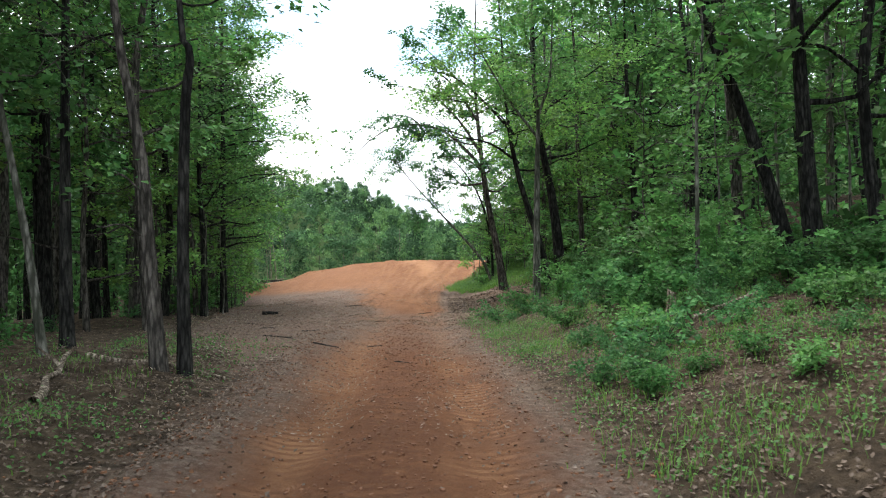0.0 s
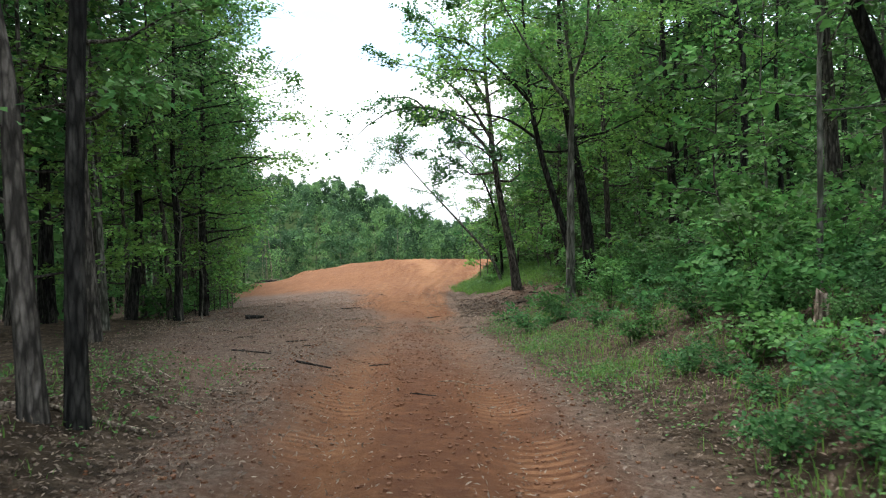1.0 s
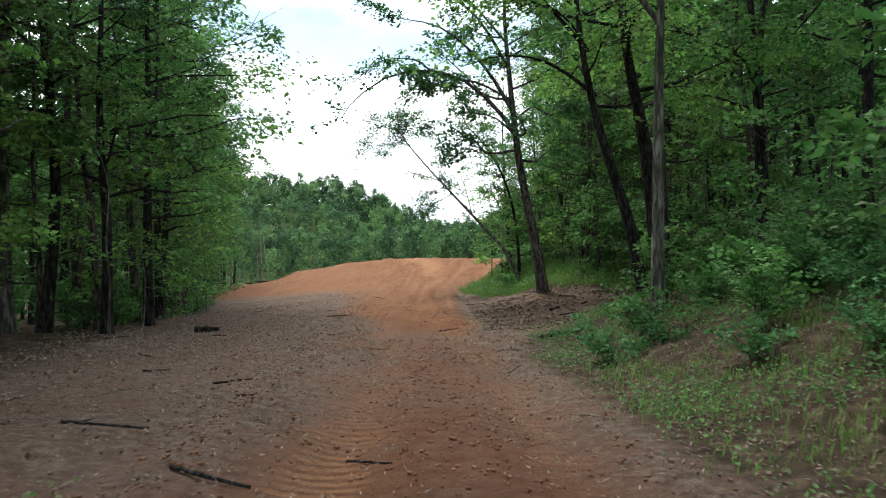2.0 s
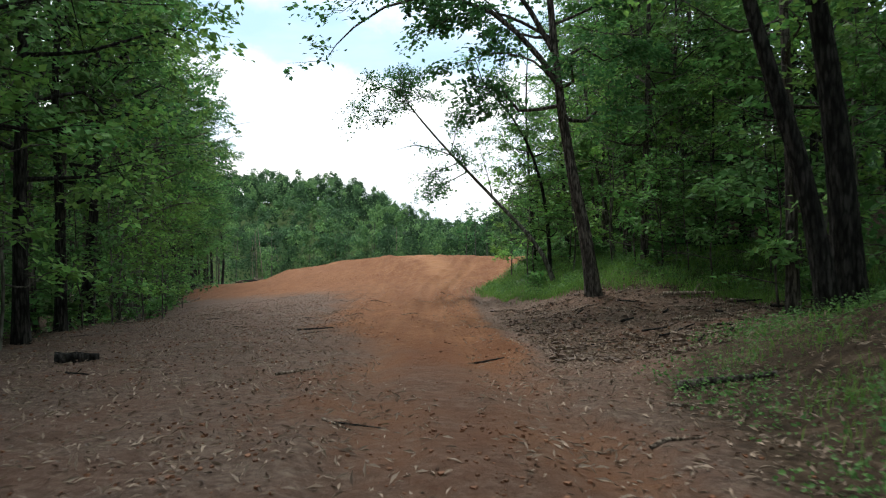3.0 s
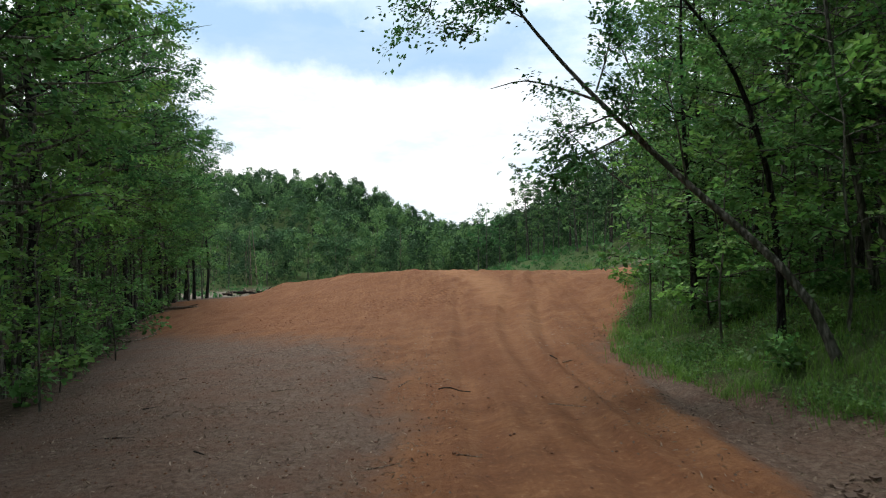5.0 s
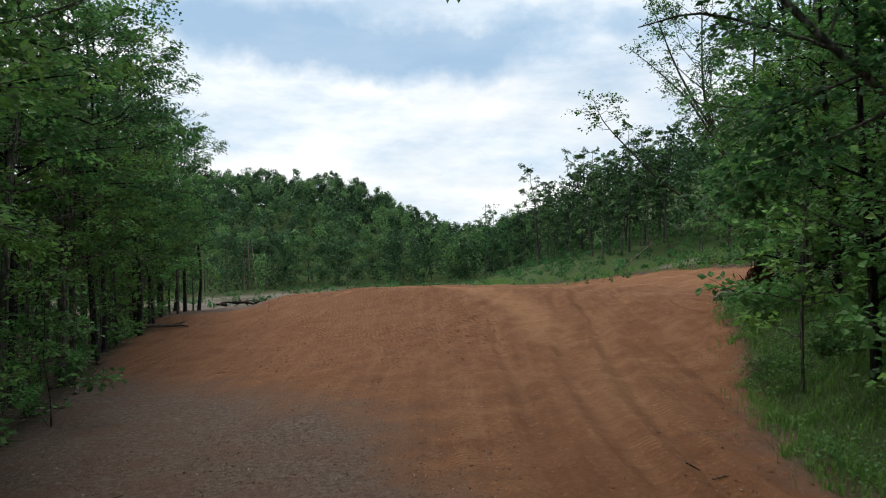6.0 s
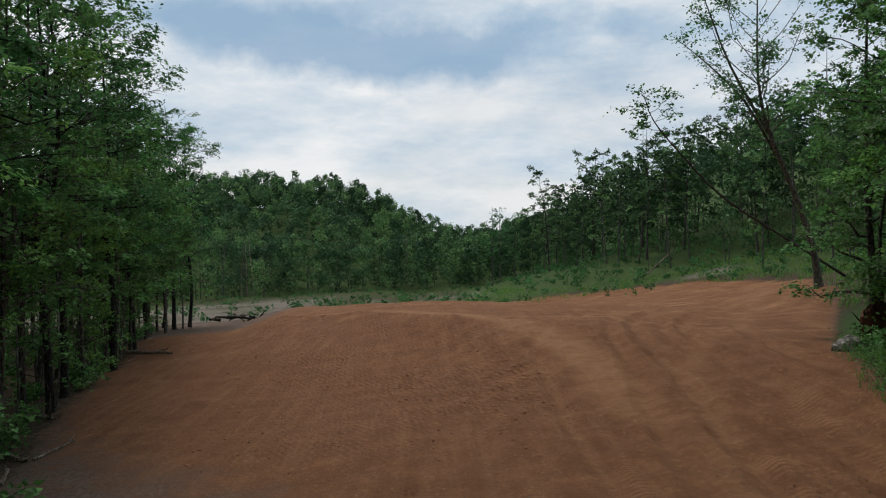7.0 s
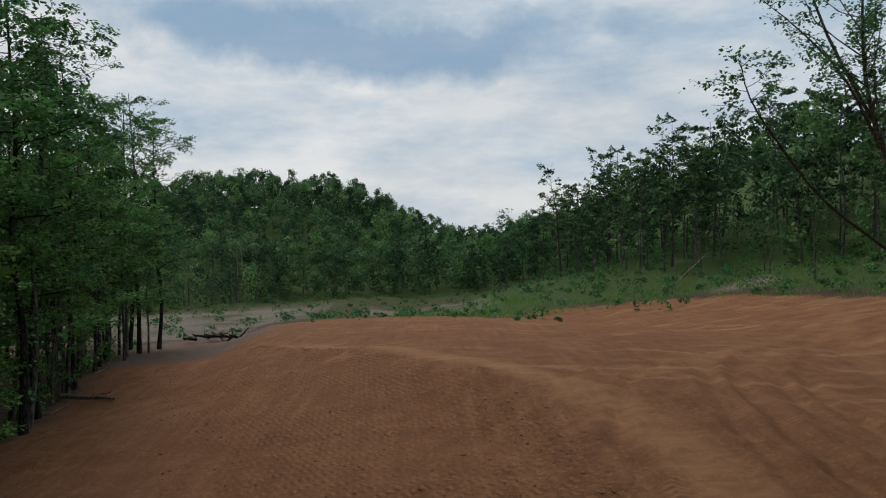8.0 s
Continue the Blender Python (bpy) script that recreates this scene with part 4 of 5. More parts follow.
# ---- the woods ----
TREE_KINDS = {
    "edge": [(31, 16, 0.13, 0.26, 3.2, 26, 4500, 0.178, BARK, LEAF, "leafy woodland-edge tree with branches down to the ground"),
             (32, 19, 0.15, 0.27, 3.3, 28, 4500, 0.178, BARK_GREY, LEAF, "tall woodland-edge tree with a dense green crown"),
             (33, 13, 0.09, 0.12, 2.7, 24, 4600, 0.145, BARK, LEAF_PALE_LIT, "light green leafy tree at the clearing's edge"),
             (34, 20, 0.17, 0.3, 3.3, 28, 4500, 0.178, BARK_DARK, LEAF_BLUE, "tall woodland-edge tree with bluish-green leaves"),
             (38, 17, 0.12, 0.22, 3.0, 28, 4500, 0.16, BARK_GREY, LEAF_PALE_LIT, "slim-stemmed yellow-green tree at the wood's edge")],
    "verge": [(35, 16, 0.12, 0.18, 3.2, 24, 2600, 0.24, BARK, LEAF, "leafy woodland-edge tree with branches down to the ground"),
              (36, 19, 0.14, 0.24, 3.3, 24, 2600, 0.24, BARK_GREY, LEAF_BLUE, "tall woodland-edge tree with a dense green crown"),
              (37, 12, 0.09, 0.12, 2.7, 22, 2200, 0.22, BARK, LEAF_PALE_LIT, "light green leafy tree at the clearing's edge")],
    "deep": [(41, 20, 0.15, 0.25, 3.3, 15, 1750, 0.26, BARK_DARK, LEAF_DARK_SHADED, "tall forest tree with a dark trunk and high crown"),
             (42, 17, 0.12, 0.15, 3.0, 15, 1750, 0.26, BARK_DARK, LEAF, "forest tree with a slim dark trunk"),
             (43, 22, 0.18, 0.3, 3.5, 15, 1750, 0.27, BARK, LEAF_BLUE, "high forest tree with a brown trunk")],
    "back": [(44, 20, 0.15, 0.2, 3.4, 13, 700, 0.5, BARK_DARK, LEAF_DARK_SHADED, "tall forest tree deep in the wood"),
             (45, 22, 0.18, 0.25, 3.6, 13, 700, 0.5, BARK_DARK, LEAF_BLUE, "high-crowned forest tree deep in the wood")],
    "sapling": [(51, 6.5, 0.035, 0.15, 1.5, 12, 620, 0.18, BARK_GREY, LEAF_PALE_LIT, "slender sapling with sparse light leaves"),
                (52, 8.5, 0.05, 0.25, 1.5, 12, 680, 0.18, BARK_GREY, LEAF, "thin pale-stemmed sapling with a few leaves"),
                (53, 5.0, 0.03, 0.05, 1.3, 11, 560, 0.19, BARK, LEAF, "young leafy understorey tree")],
    "hill": [(61, 19, 0.15, 0.34, 2.9, 20, 1500, 0.4, BARK_GREY, LEAF_FAR_HAZE, "pale-trunked hillside tree with a high crown"),
             (62, 16, 0.11, 0.25, 2.4, 20, 1300, 0.38, BARK_GREY, LEAF_FAR_HAZE, "slim dark green hillside tree"),
             (63, 21, 0.17, 0.28, 3.2, 24, 1700, 0.4, BARK, LEAF_FAR_HAZE, "broad dark hillside tree")],
}
PROTO = {}
for kind, rows in TREE_KINDS.items():
    PROTO[kind] = []
    for seed, tall, girth, low, spread, limbs, count, leaf, woody, leafy, label in rows:
        arrays = grow(seed, tall, girth, low, spread, limbs, count, leaf, twigs=3 if kind in ("deep", "hill", "back") else 5, puff={"edge": 0.26, "verge": 0.32, "sapling": 0.2, "hill": 0.3}.get(kind, 0.42), slight=kind in ("back", "hill", "verge"))
        if kind == "back":
            PROTO[kind].append(arrays)
            continue
        PROTO[kind].append(plant("sapling" if kind == "sapling" else "tree", label, "tree", "trees of the wood" if kind != "hill" else "trees of the hillside", arrays, woody, leafy))
USED = set()
rng = np.random.RandomState(7)


def wood(kind, places, lo=0.85, hi=1.2, only=None):
    for x, y in places:
        pick = only or range(len(PROTO[kind]))
        proto = PROTO[kind][pick[rng.randint(len(pick))]]
        turn, size = rng.uniform(0, 360), rng.uniform(lo, hi)
        if kind == "back":
            m = np.array(upright(x, y, turn, size))
            for name, (v, q) in zip(("trunks", "crowns"), proto):
                BACK[name].append((v @ m[:3, :3].T + m[:3, 3], q))
            BACK_TINT.append(np.repeat(proto[3] + turn / 360, 4))
        else:
            put_copy(proto, USED, upright(x, y, turn, size))


BACK, BACK_TINT = {"trunks": [], "crowns": []}, []


def left_of(near, far):
    return lambda y, u: left_edge(y) - near - (far - near) * u


def right_of(near, far):
    return lambda y, u: tree_edge(y) + near + (far - near) * u


# left of the track
wood("edge", spread_out(rng, 12, 33, 55, left_of(0.5, 4.0), 2.3), 0.95, 1.25, only=(0, 4, 1, 3, 4))
wood("edge", spread_out(rng, 16, 55, 92, left_of(0.4, 4.0), 2.3), 0.95, 1.3, only=(3, 1, 3, 0, 4))
wood("verge", spread_out(rng, 30, 92, 142, left_of(0.0, 4.5), 2.0), 0.9, 1.25, (0, 1, 1, 0, 1, 2))
wood("sapling", spread_out(rng, 34, 30, 140, left_of(-0.2, 3.0), 1.4), 0.7, 1.2)
wood("deep", spread_out(rng, 36, 10, 48, left_of(4.5, 20), 2.4), only=(0, 0, 2))
# out of view beside the start, added to shade the left wood
wood("back", spread_out(rng, 22, -12, 14, left_of(4.5, 24), 2.6))
wood("back", spread_out(rng, 50, 45, 150, left_of(4.5, 24), 3.2), 1.0, 1.25)
wood("edge", spread_out(rng, 6, 21, 34, left_of(0.6, 3.2), 2.6), 0.9, 1.2, only=(4, 2, 4, 0))
wood("deep", spread_out(rng, 10, 13, 34, left_of(4.0, 8.5), 2.4), 0.9, 1.15, (0,))
for x_, y_, size_, kind_ in ((-36.0, 139, 1.22, 3), (-35.2, 134, 1.1, 1), (-34.6, 127, 1.05, 3), (-27.2, 101.5, 1.12, 3), (-26.6, 96, 1.1, 1), (-31.5, 116, 1.1, 3), (-24.4, 88, 1.05, 3), (-22.4, 80, 1.0, 1), (-35.6, 143, 1.15, 3), (-38.0, 137, 1.2, 1), (-34.2, 131, 0.95, 0), (-38.5, 143, 1.25, 3), (-33.0, 122.5, 1.0, 0), (-34.4, 137, 0.8, 4), (-29.8, 108, 1.1, 3), (-31.0, 112, 0.9, 4)):
    put_copy(PROTO["edge"][kind_], USED, upright(x_, y_, 77 * y_ % 360, size_))
wood("sapling", spread_out(rng, 15, 32, 72, left_of(-0.9, 0.5), 1.8), 0.6, 1.05, (0, 2, 0))
# right of the track
for x_, y_, size_, kind_ in ((2.7, 57.6, 1.0, 0), (3.3, 60.2, 1.2, 2), (2.4, 63.4, 1.1, 0), (4.3, 54.6, 1.2, 0), (4.8, 58.6, 1.3, 2), (5.6, 62.0, 1.3, 0), (3.6, 66.0, 1.2, 2), (5.4, 51.5, 1.1, 0), (6.6, 48.8, 1.2, 2), (7.4, 53.5, 1.4, 0)):
    put_copy(PROTO["sapling"][kind_], USED, upright(x_, y_, 53 * y_ % 360, size_))
wood("edge", spread_out(rng, 9, 36, 72, right_of(3.0, 8), 2.6), only=(0, 0, 2))
wood("edge", spread_out(rng, 10, 64, 84, right_of(0.8, 6), 2.0), 0.6, 1.1, (0, 2, 2))
wood("sapling", spread_out(rng, 24, 14, 78, right_of(2.0, 8), 1.6), 0.7, 1.2)
wood("deep", spread_out(rng, 22, 8, 60, right_of(5, 17), 2.8), only=(0, 1, 1, 2))
# the rearmost of these stand out of view and shade the right bank
wood("back", spread_out(rng, 34, -12, 88, right_of(9, 34), 2.8))
wood("edge", spread_out(rng, 13, 46, 76, right_of(3.4, 10), 2.6), 0.9, 1.2, (4, 2, 4, 0))
wood("back", spread_out(rng, 12, 50, 92, right_of(10, 20), 2.8), 1.0, 1.2)
wood("edge", spread_out(rng, 4, 60, 80, right_of(6.5, 12), 2.6), 1.05, 1.3, (1, 0))
wood("sapling", spread_out(rng, 16, 30, 66, right_of(2.5, 7), 1.5), 0.8, 1.3, (0, 2))
wood("edge", spread_out(rng, 6, 68, 92, right_of(2.0, 8), 2.4), 1.0, 1.2, (0, 1, 3))
# the trees deep in the wood, past counting, with the unseen shade trees
deep_trees = tagged(new("deep_trees"), "tall dark forest trees deep inside the wood, some unseen and added for shade", "trees", kind="stuff")
for name, mat in (("trunks", BARK_DARK), ("crowns", LEAF_DARK_SHADED)):
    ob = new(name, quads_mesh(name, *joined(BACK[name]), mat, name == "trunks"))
    ob.parent = deep_trees
    tagged(ob, kind="stuff")
ob.data.attributes.new("tint", "FLOAT", "POINT").data.foreach_set("value", np.concatenate(BACK_TINT).astype(np.float32))
# the hillside beyond the clay pad
wood("hill", spread_out(rng, 34, 150, 255, lambda y, u: lin(y, (150, 38), (185, 24), (255, 13)) + 14 * u, 3.6))
wood("hill", spread_out(rng, 32, 100, 250, lambda y, u: lin(y, (100, 40), (150, 48), (185, 36), (250, 26)) + 26 * u, 4.2), 1.0, 1.3)

# slim trees in the gap of the valley, with thin ragged crowns
for sd, x_, y_, tall_ in ((91, 6.0, 240, 19), (92, 9.6, 263, 20), (93, 12.5, 252, 17)):
    lone_tree("slim lone tree with a ragged thin crown", (x_, y_), [(x_, y_, place_at(x_, y_) + tall_ * k) for k in (0.3, 0.6, 1.0)], 0.2, BARK_GREY, LEAF_BLUE, "lone valley trees",
              seed=sd, low=0.35, spread=2.0, limbs=14, count=500, leaf=0.6, puff=0.35)


def bare_tree(seed, x, y, tall, label, mat, forks=3):
    """A dead standing trunk with a few broken limbs."""
    r = np.random.RandomState(seed)
    lean_ = r.normal(0, 0.05, 2) * tall
    stem = smooth_path([(0, 0, -0.3), (lean_[0] * 0.4, lean_[1] * 0.4, tall * 0.45), (lean_[0], lean_[1], tall)], 9)
    pieces = [tube(stem, np.linspace(0.17, 0.04, 9) * tall / 12, 7)]
    for k in range(forks):
        root = bend(stem, np.array([r.uniform(0.4, 0.9)]))[0]
        out_ = np.array([r.normal(), r.normal(), 1.0 + abs(r.normal())])
        out_ /= np.linalg.norm(out_)
        ln = tall * r.uniform(0.12, 0.28)
        pieces.append(tube([root, root + out_ * ln * 0.5, root + out_ * ln + [0, 0, 0.1]], [0.06, 0.045, 0.015], 5))
    v, q_ = joined(pieces)
    ob = new("bare_tree", quads_mesh("bare_tree", v, q_, mat))
    ob.matrix_basis = upright(x, y, r.uniform(0, 360), 1, 0.05)
    tagged(ob, label, "dead tree", "bare trunks")


bare_tree(1, -20, 286, 13, "pale forked dead trunk before the wooded ridge", DEADWOOD, 4)
rb = np.random.RandomState(33)
for k in range(40):
    x_ = rb.uniform(-95, 2)
    bare_tree(40 + k, x_, 262 + 0.35 * min(max(x_ + 60, -100), 120) + rb.uniform(-4, 26), rb.uniform(9, 17), "bare pale trunk at the foot of the ridge", BARK_GREY if k % 3 else DEADWOOD, int(rb.randint(0, 3)))
for k in range(16):
    y_ = rb.uniform(120, 205)
    x_ = lin(y_, (120, 36), (150, 33), (185, 22), (205, 16)) + rb.uniform(0, 12)
    bare_tree(80 + k, x_, y_, rb.uniform(5, 13), "thin pale leafless trunk on the grassy slope", BARK_GREY, int(rb.randint(0, 3)))


# ---- the far woods: beyond counting, so one object ----


def far_woods(name, label, places, leafy, seed, leaf=0.85, count=300, low=12, high=20, inner=0):
    rng_ = np.random.RandomState(seed)
    n = len(places)
    base = np.stack([places[:, 0], places[:, 1], height(places[:, 0], places[:, 1])], 1)
    tall = rng_.uniform(low, high, n)
    wide = np.minimum(rng_.uniform(2.4, 4.2, n), 0.9 * tall + 0.3)
    parts_, tints = [], []
    for i in range(n):
        # rounded lobes make the crown, three ragged ones hang below it
        dirs = rng_.normal(0, 1, (11, 3))
        dirs[:, 2] = np.abs(dirs[:, 2] + 0.2)
        dirs /= np.linalg.norm(dirs, axis=1)[:, None]
        r_ = np.minimum(0.44 * wide[i], 0.2 * tall[i] + 0.1) * rng_.uniform(0.75, 1.2, 11)
        lobes = dirs * [0.6 * wide[i], 0.6 * wide[i], 0.27 * tall[i]] + [0, 0, 0.56 * tall[i]]
        lobes[:3, 2] = np.array([0.16, 0.3, 0.45]) * tall[i]
        which = rng_.randint(0, 11, count)
        out3 = rng_.normal(0, 1, (count, 3))
        out3[:, 2] += 0.35
        out3 /= np.linalg.norm(out3, axis=1)[:, None]
        p = lobes[which] + out3 * r_[which][:, None] * rng_.uniform(0.55, 1.08, (count, 1))
        p[:, 2] = np.maximum(p[:, 2], 0.15)
        way = np.cross(out3, rng_.normal(0, 1, (count, 3)))
        parts_.append(leaves(rng_, base[i] + p, way, leaf, 0.4, 0.5, 1.0 * out3))
        own = rng_.uniform(0, 1)
        tints.append(np.repeat(own + 0.14 * rng_.uniform(-1, 1, 11)[which], 4))
        # broad sprays inside the crown, behind its outer leaves
        deep = rng_.randint(0, 11, inner)
        in3 = rng_.normal(0, 0.32, (inner, 3)) * r_[deep][:, None]
        parts_.append(leaves(rng_, base[i] + np.maximum(lobes[deep] + in3, [-99, -99, 0.15]), rng_.normal(0, 1, (inner, 3)), leaf * 1.5, 0.3, 0.55, np.array([0, -0.8, 0.3])))
        tints.append(np.full(4 * inner, own))
    v, q = joined(parts_)
    me = quads_mesh(name, v, q, leafy, False)
    me.attributes.new("tint", "FLOAT", "POINT").data.foreach_set("value", np.concatenate(tints).astype(np.float32))
    ob = new(name, me)
    tagged(ob, label, "woods", kind="stuff")


rngf = np.random.RandomState(5)
def foot(x):
    return 262 + 0.35 * np.clip(x + 60, -100, 120)


ridge = spread_out(rngf, 480, 270, 424, lambda y, u: -128 + 172 * u, 3.4)
far_woods("far_woods", "distant dark green wooded ridge behind the clearing", ridge, LEAF_FAR_HAZE, 70, 0.54, 460, 12, 20, 60)
crest = np.stack([rngf.uniform(-125, 34, 210), rngf.uniform(380, 416, 210)], 1)
far_woods("crest_woods", "dense young trees along the ridge's crest", crest, LEAF_FAR_HAZE, 77, 0.55, 170, 6, 12, 40)
tops = np.array([(x_, rngf.uniform(392, 412)) for x_ in np.arange(-120, 30, 6.2) + rngf.uniform(-2.4, 2.4, 25)])
far_woods("crest_trees", "tall round-crowned trees standing up from the ridge's crest", tops, LEAF_FAR_HAZE, 78, 0.42, 620, 13, 21, 60)
scrub_top = np.stack([rngf.uniform(-125, 34, 150), rngf.uniform(372, 414, 150)], 1)
far_woods("crest_scrub", "low scrub under the trees on the ridge's crest", scrub_top, LEAF_FAR_HAZE, 79, 0.75, 70, 2.5, 5, 20)
fringe = np.array([(x_, foot(x_) + rngf.uniform(-6, 22)) for x_ in rngf.uniform(-130, 40, 170)])
far_woods("ridge_fringe", "young trees and scrub at the ridge's foot", fringe, LEAF_FAR_HAZE, 73, 0.4, 220, 4, 13, 20)
flank = spread_out(rngf, 100, 50, 150, lambda y, u: left_edge(y) - 12 - 34 * u, 3.2)
far_woods("deep_woods", "dense dark green forest behind the front trees", flank, LEAF_DARK_SHADED, 71, 0.6, 240, 14, 24, 50)
flank = np.vstack([spread_out(rngf, 60, -16, 50, lambda y, u: left_edge(y) - 12 - 28 * u, 3.0), spread_out(rngf, 60, -12, 60, lambda y, u: tree_edge(y) + 13 + 26 * u, 3.0)])
far_woods("near_woods", "dark green thicket of forest beside the track", flank, LEAF_DARK_SHADED, 76, 0.36, 400, 12, 22)
flank = np.vstack([spread_out(rngf, 40, 60, 96, lambda y, u: tree_edge(y) + 12 + 34 * u, 3.2), spread_out(rngf, 150, 104, 300, lambda y, u: lin(y, (100, 46), (150, 43), (185, 31), (300, 17)) + 44 * u ** 1.2, 3.3)])
far_woods("hillside_woods", "dense dark forest climbing the hillside", flank, LEAF_FAR_HAZE, 72, 0.5, 420, 14, 24, 40)
under = np.vstack([spread_out(rngf, 190, 112, 262, lambda y, u: lin(y, (100, 40), (150, 40), (185, 27), (262, 14)) + 36 * u, 2.4), spread_out(rngf, 150, 6, 92, lambda y, u: tree_edge(y) + 6 + 30 * u ** 1.3, 1.8), spread_out(rngf, 130, 12, 150, lambda y, u: left_edge(y) - 5 - 30 * u ** 1.3, 2.0)])
far_woods("understorey", "shadowy understorey thicket inside the wood", under, LEAF_DARK_SHADED, 74, 0.26, 95, 1.5, 4.5)
scrub = np.vstack([spread_out(rngf, 230, 150, 270, lambda y, u: -104 + 128 * u, 2.2), spread_out(rngf, 230, 106, 250, lambda y, u: lin(y, (106, 25), (130, 31), (163, 24), (185, 8), (250, 8)) + 30 * u, 1.8)])
far_woods("scrub", "weedy green scrub over cleared ground", scrub, LEAF_BLUE, 75, 0.28, 56, 0.4, 1.7)


# ---- undergrowth ----
def bush(seed, label, leafy, tall, spread, count, leaf):
    r = np.random.RandomState(seed)
    stems, spots, ways = [], [], []
    for k in range(9):
        az, out_ = r.uniform(0, 6.28), spread * r.uniform(0.3, 1.0)
        tip = np.array([math.cos(az) * out_, math.sin(az) * out_, tall * r.uniform(0.5, 1.0)])
        line = smooth_path([(0, 0, -0.08), tip * [0.3, 0.3, 0.55], tip], 6)
        stems.append(tube(line[::2], [0.013, 0.009, 0.004], 3))
        spots.append(line)
        ways.append(tip / np.linalg.norm(tip))
    # leaves stand in tilted rosettes along the stems, the upper ones broadest
    n_r = max(12, count // 16)
    stem_of = r.randint(0, 9, n_r)
    t = r.uniform(0.3, 1.05, n_r)
    heart = np.array([bend(spots[a], np.array([b]))[0] for a, b in zip(stem_of, t)]) + r.normal(0, 0.12 * spread, (n_r, 3)) * [1, 1, 0.6]
    tilt = np.array([0, 0, 1.0]) + r.normal(0, 0.4, (n_r, 3))
    pick = r.randint(0, n_r, count)
    az = r.uniform(0, 6.283, count)
    out3 = np.stack([np.cos(az), np.sin(az), np.zeros(count)], 1)
    out3 -= tilt[pick] * np.sum(out3 * tilt[pick], 1)[:, None] / np.sum(tilt[pick] ** 2, 1)[:, None]
    where = heart[pick] + out3 * (leaf * r.uniform(0.2, 1.9, count))[:, None] + r.normal(0, 0.25 * leaf, (count, 3))
    where[:, 2] = np.maximum(where[:, 2], 0.04)
    return plant("bush", label, "bush", "undergrowth", (joined(stems), leaves(r, where, out3 * 1.6, leaf, 0.2, 0.4, tilt[pick]), (), 0.25 * r.uniform(-1, 1, n_r)[pick]), BARK, leafy, None, "stem", "foliage")


BUSHES = [bush(81, "low leafy green bush on the forest floor", LEAF_BLUE, 0.9, 0.9, 800, 0.095), bush(82, "light green broad-leaved bush", LEAF, 0.7, 0.8, 620, 0.095),
          bush(83, "dark green tangled bush", LEAF_DARK_SHADED, 1.2, 1.1, 850, 0.11), bush(84, "tall spreading leafy shrub", LEAF, 1.9, 1.2, 850, 0.12)]


FAR_BUSHES = [bush(85, "low leafy green bush on the forest floor", LEAF, 0.9, 0.9, 170, 0.19), bush(86, "light green broad-leaved bush", LEAF_PALE_LIT, 0.7, 0.8, 150, 0.19),
              bush(87, "dark green tangled bush", LEAF_DARK_SHADED, 1.2, 1.1, 190, 0.2), bush(88, "tall spreading leafy shrub", LEAF, 1.9, 1.2, 260, 0.21)]


def bushes(places, lo, hi, kinds=(0, 1, 2, 3)):
    for x, y in places:
        proto = (BUSHES if y < 34 else FAR_BUSHES)[kinds[rng.randint(len(kinds))]]
        put_copy(proto, USED, upright(x, y, rng.uniform(0, 360), rng.uniform(lo, hi), 0.03))


bushes(spread_out(rng, 60, 9, 25, right_of(-1.2, 6), 0.7), 0.3, 0.85, (0, 2, 2, 0, 1))
bushes(spread_out(rng, 44, 12.5, 28, right_of(0.3, 5.5), 0.8), 0.6, 1.1, (2, 0, 2, 3, 0))
bushes(spread_out(rng, 36, 7.5, 14, right_of(-0.9, 5), 0.6), 0.22, 0.6, (0, 2, 0, 1))
bushes(spread_out(rng, 24, 9, 30, right_of(2.2, 11), 1.1), 0.8, 1.4, (2, 0, 3, 2))
bushes(spread_out(rng, 12, 28, 44, right_of(5.5, 12), 1.2), 0.7, 1.2)
bushes(spread_out(rng, 26, 46, 80, right_of(-0.6, 6), 1.0), 0.4, 0.95, (0, 1, 2))
bushes(spread_out(rng, 32, 32, 138, left_of(-0.1, 3.5), 1.3), 0.6, 1.2)
bushes(spread_out(rng, 12, 34, 72, left_of(0.0, 2.5), 1.6), 0.5, 1.1, (1, 3, 1))
bushes(spread_out(rng, 14, 12, 34, left_of(2.5, 14), 1.6), 0.5, 1.0, (0, 2))
bushes(spread_out(rng, 22, 60, 86, right_of(-0.6, 4.5), 1.0), 0.5, 1.2, (0, 0, 1, 3))
bushes(spread_out(rng, 14, 120, 200, lambda y, u: lin(y, (120, 31), (140, 33), (163, 28), (185, 16), (250, 12)) + 26 * u, 3.0), 0.6, 1.4, (2, 0, 2))


def stuff(name, label, category, arrays, mat):
    ob = new(name, quads_mesh(name, arrays[0], arrays[1], mat, False))
    return tagged(ob, label, category, kind="stuff")


def on_ground(x, y, lift=0.0):
    return np.stack([x, y, height(x, y) + lift], 1)


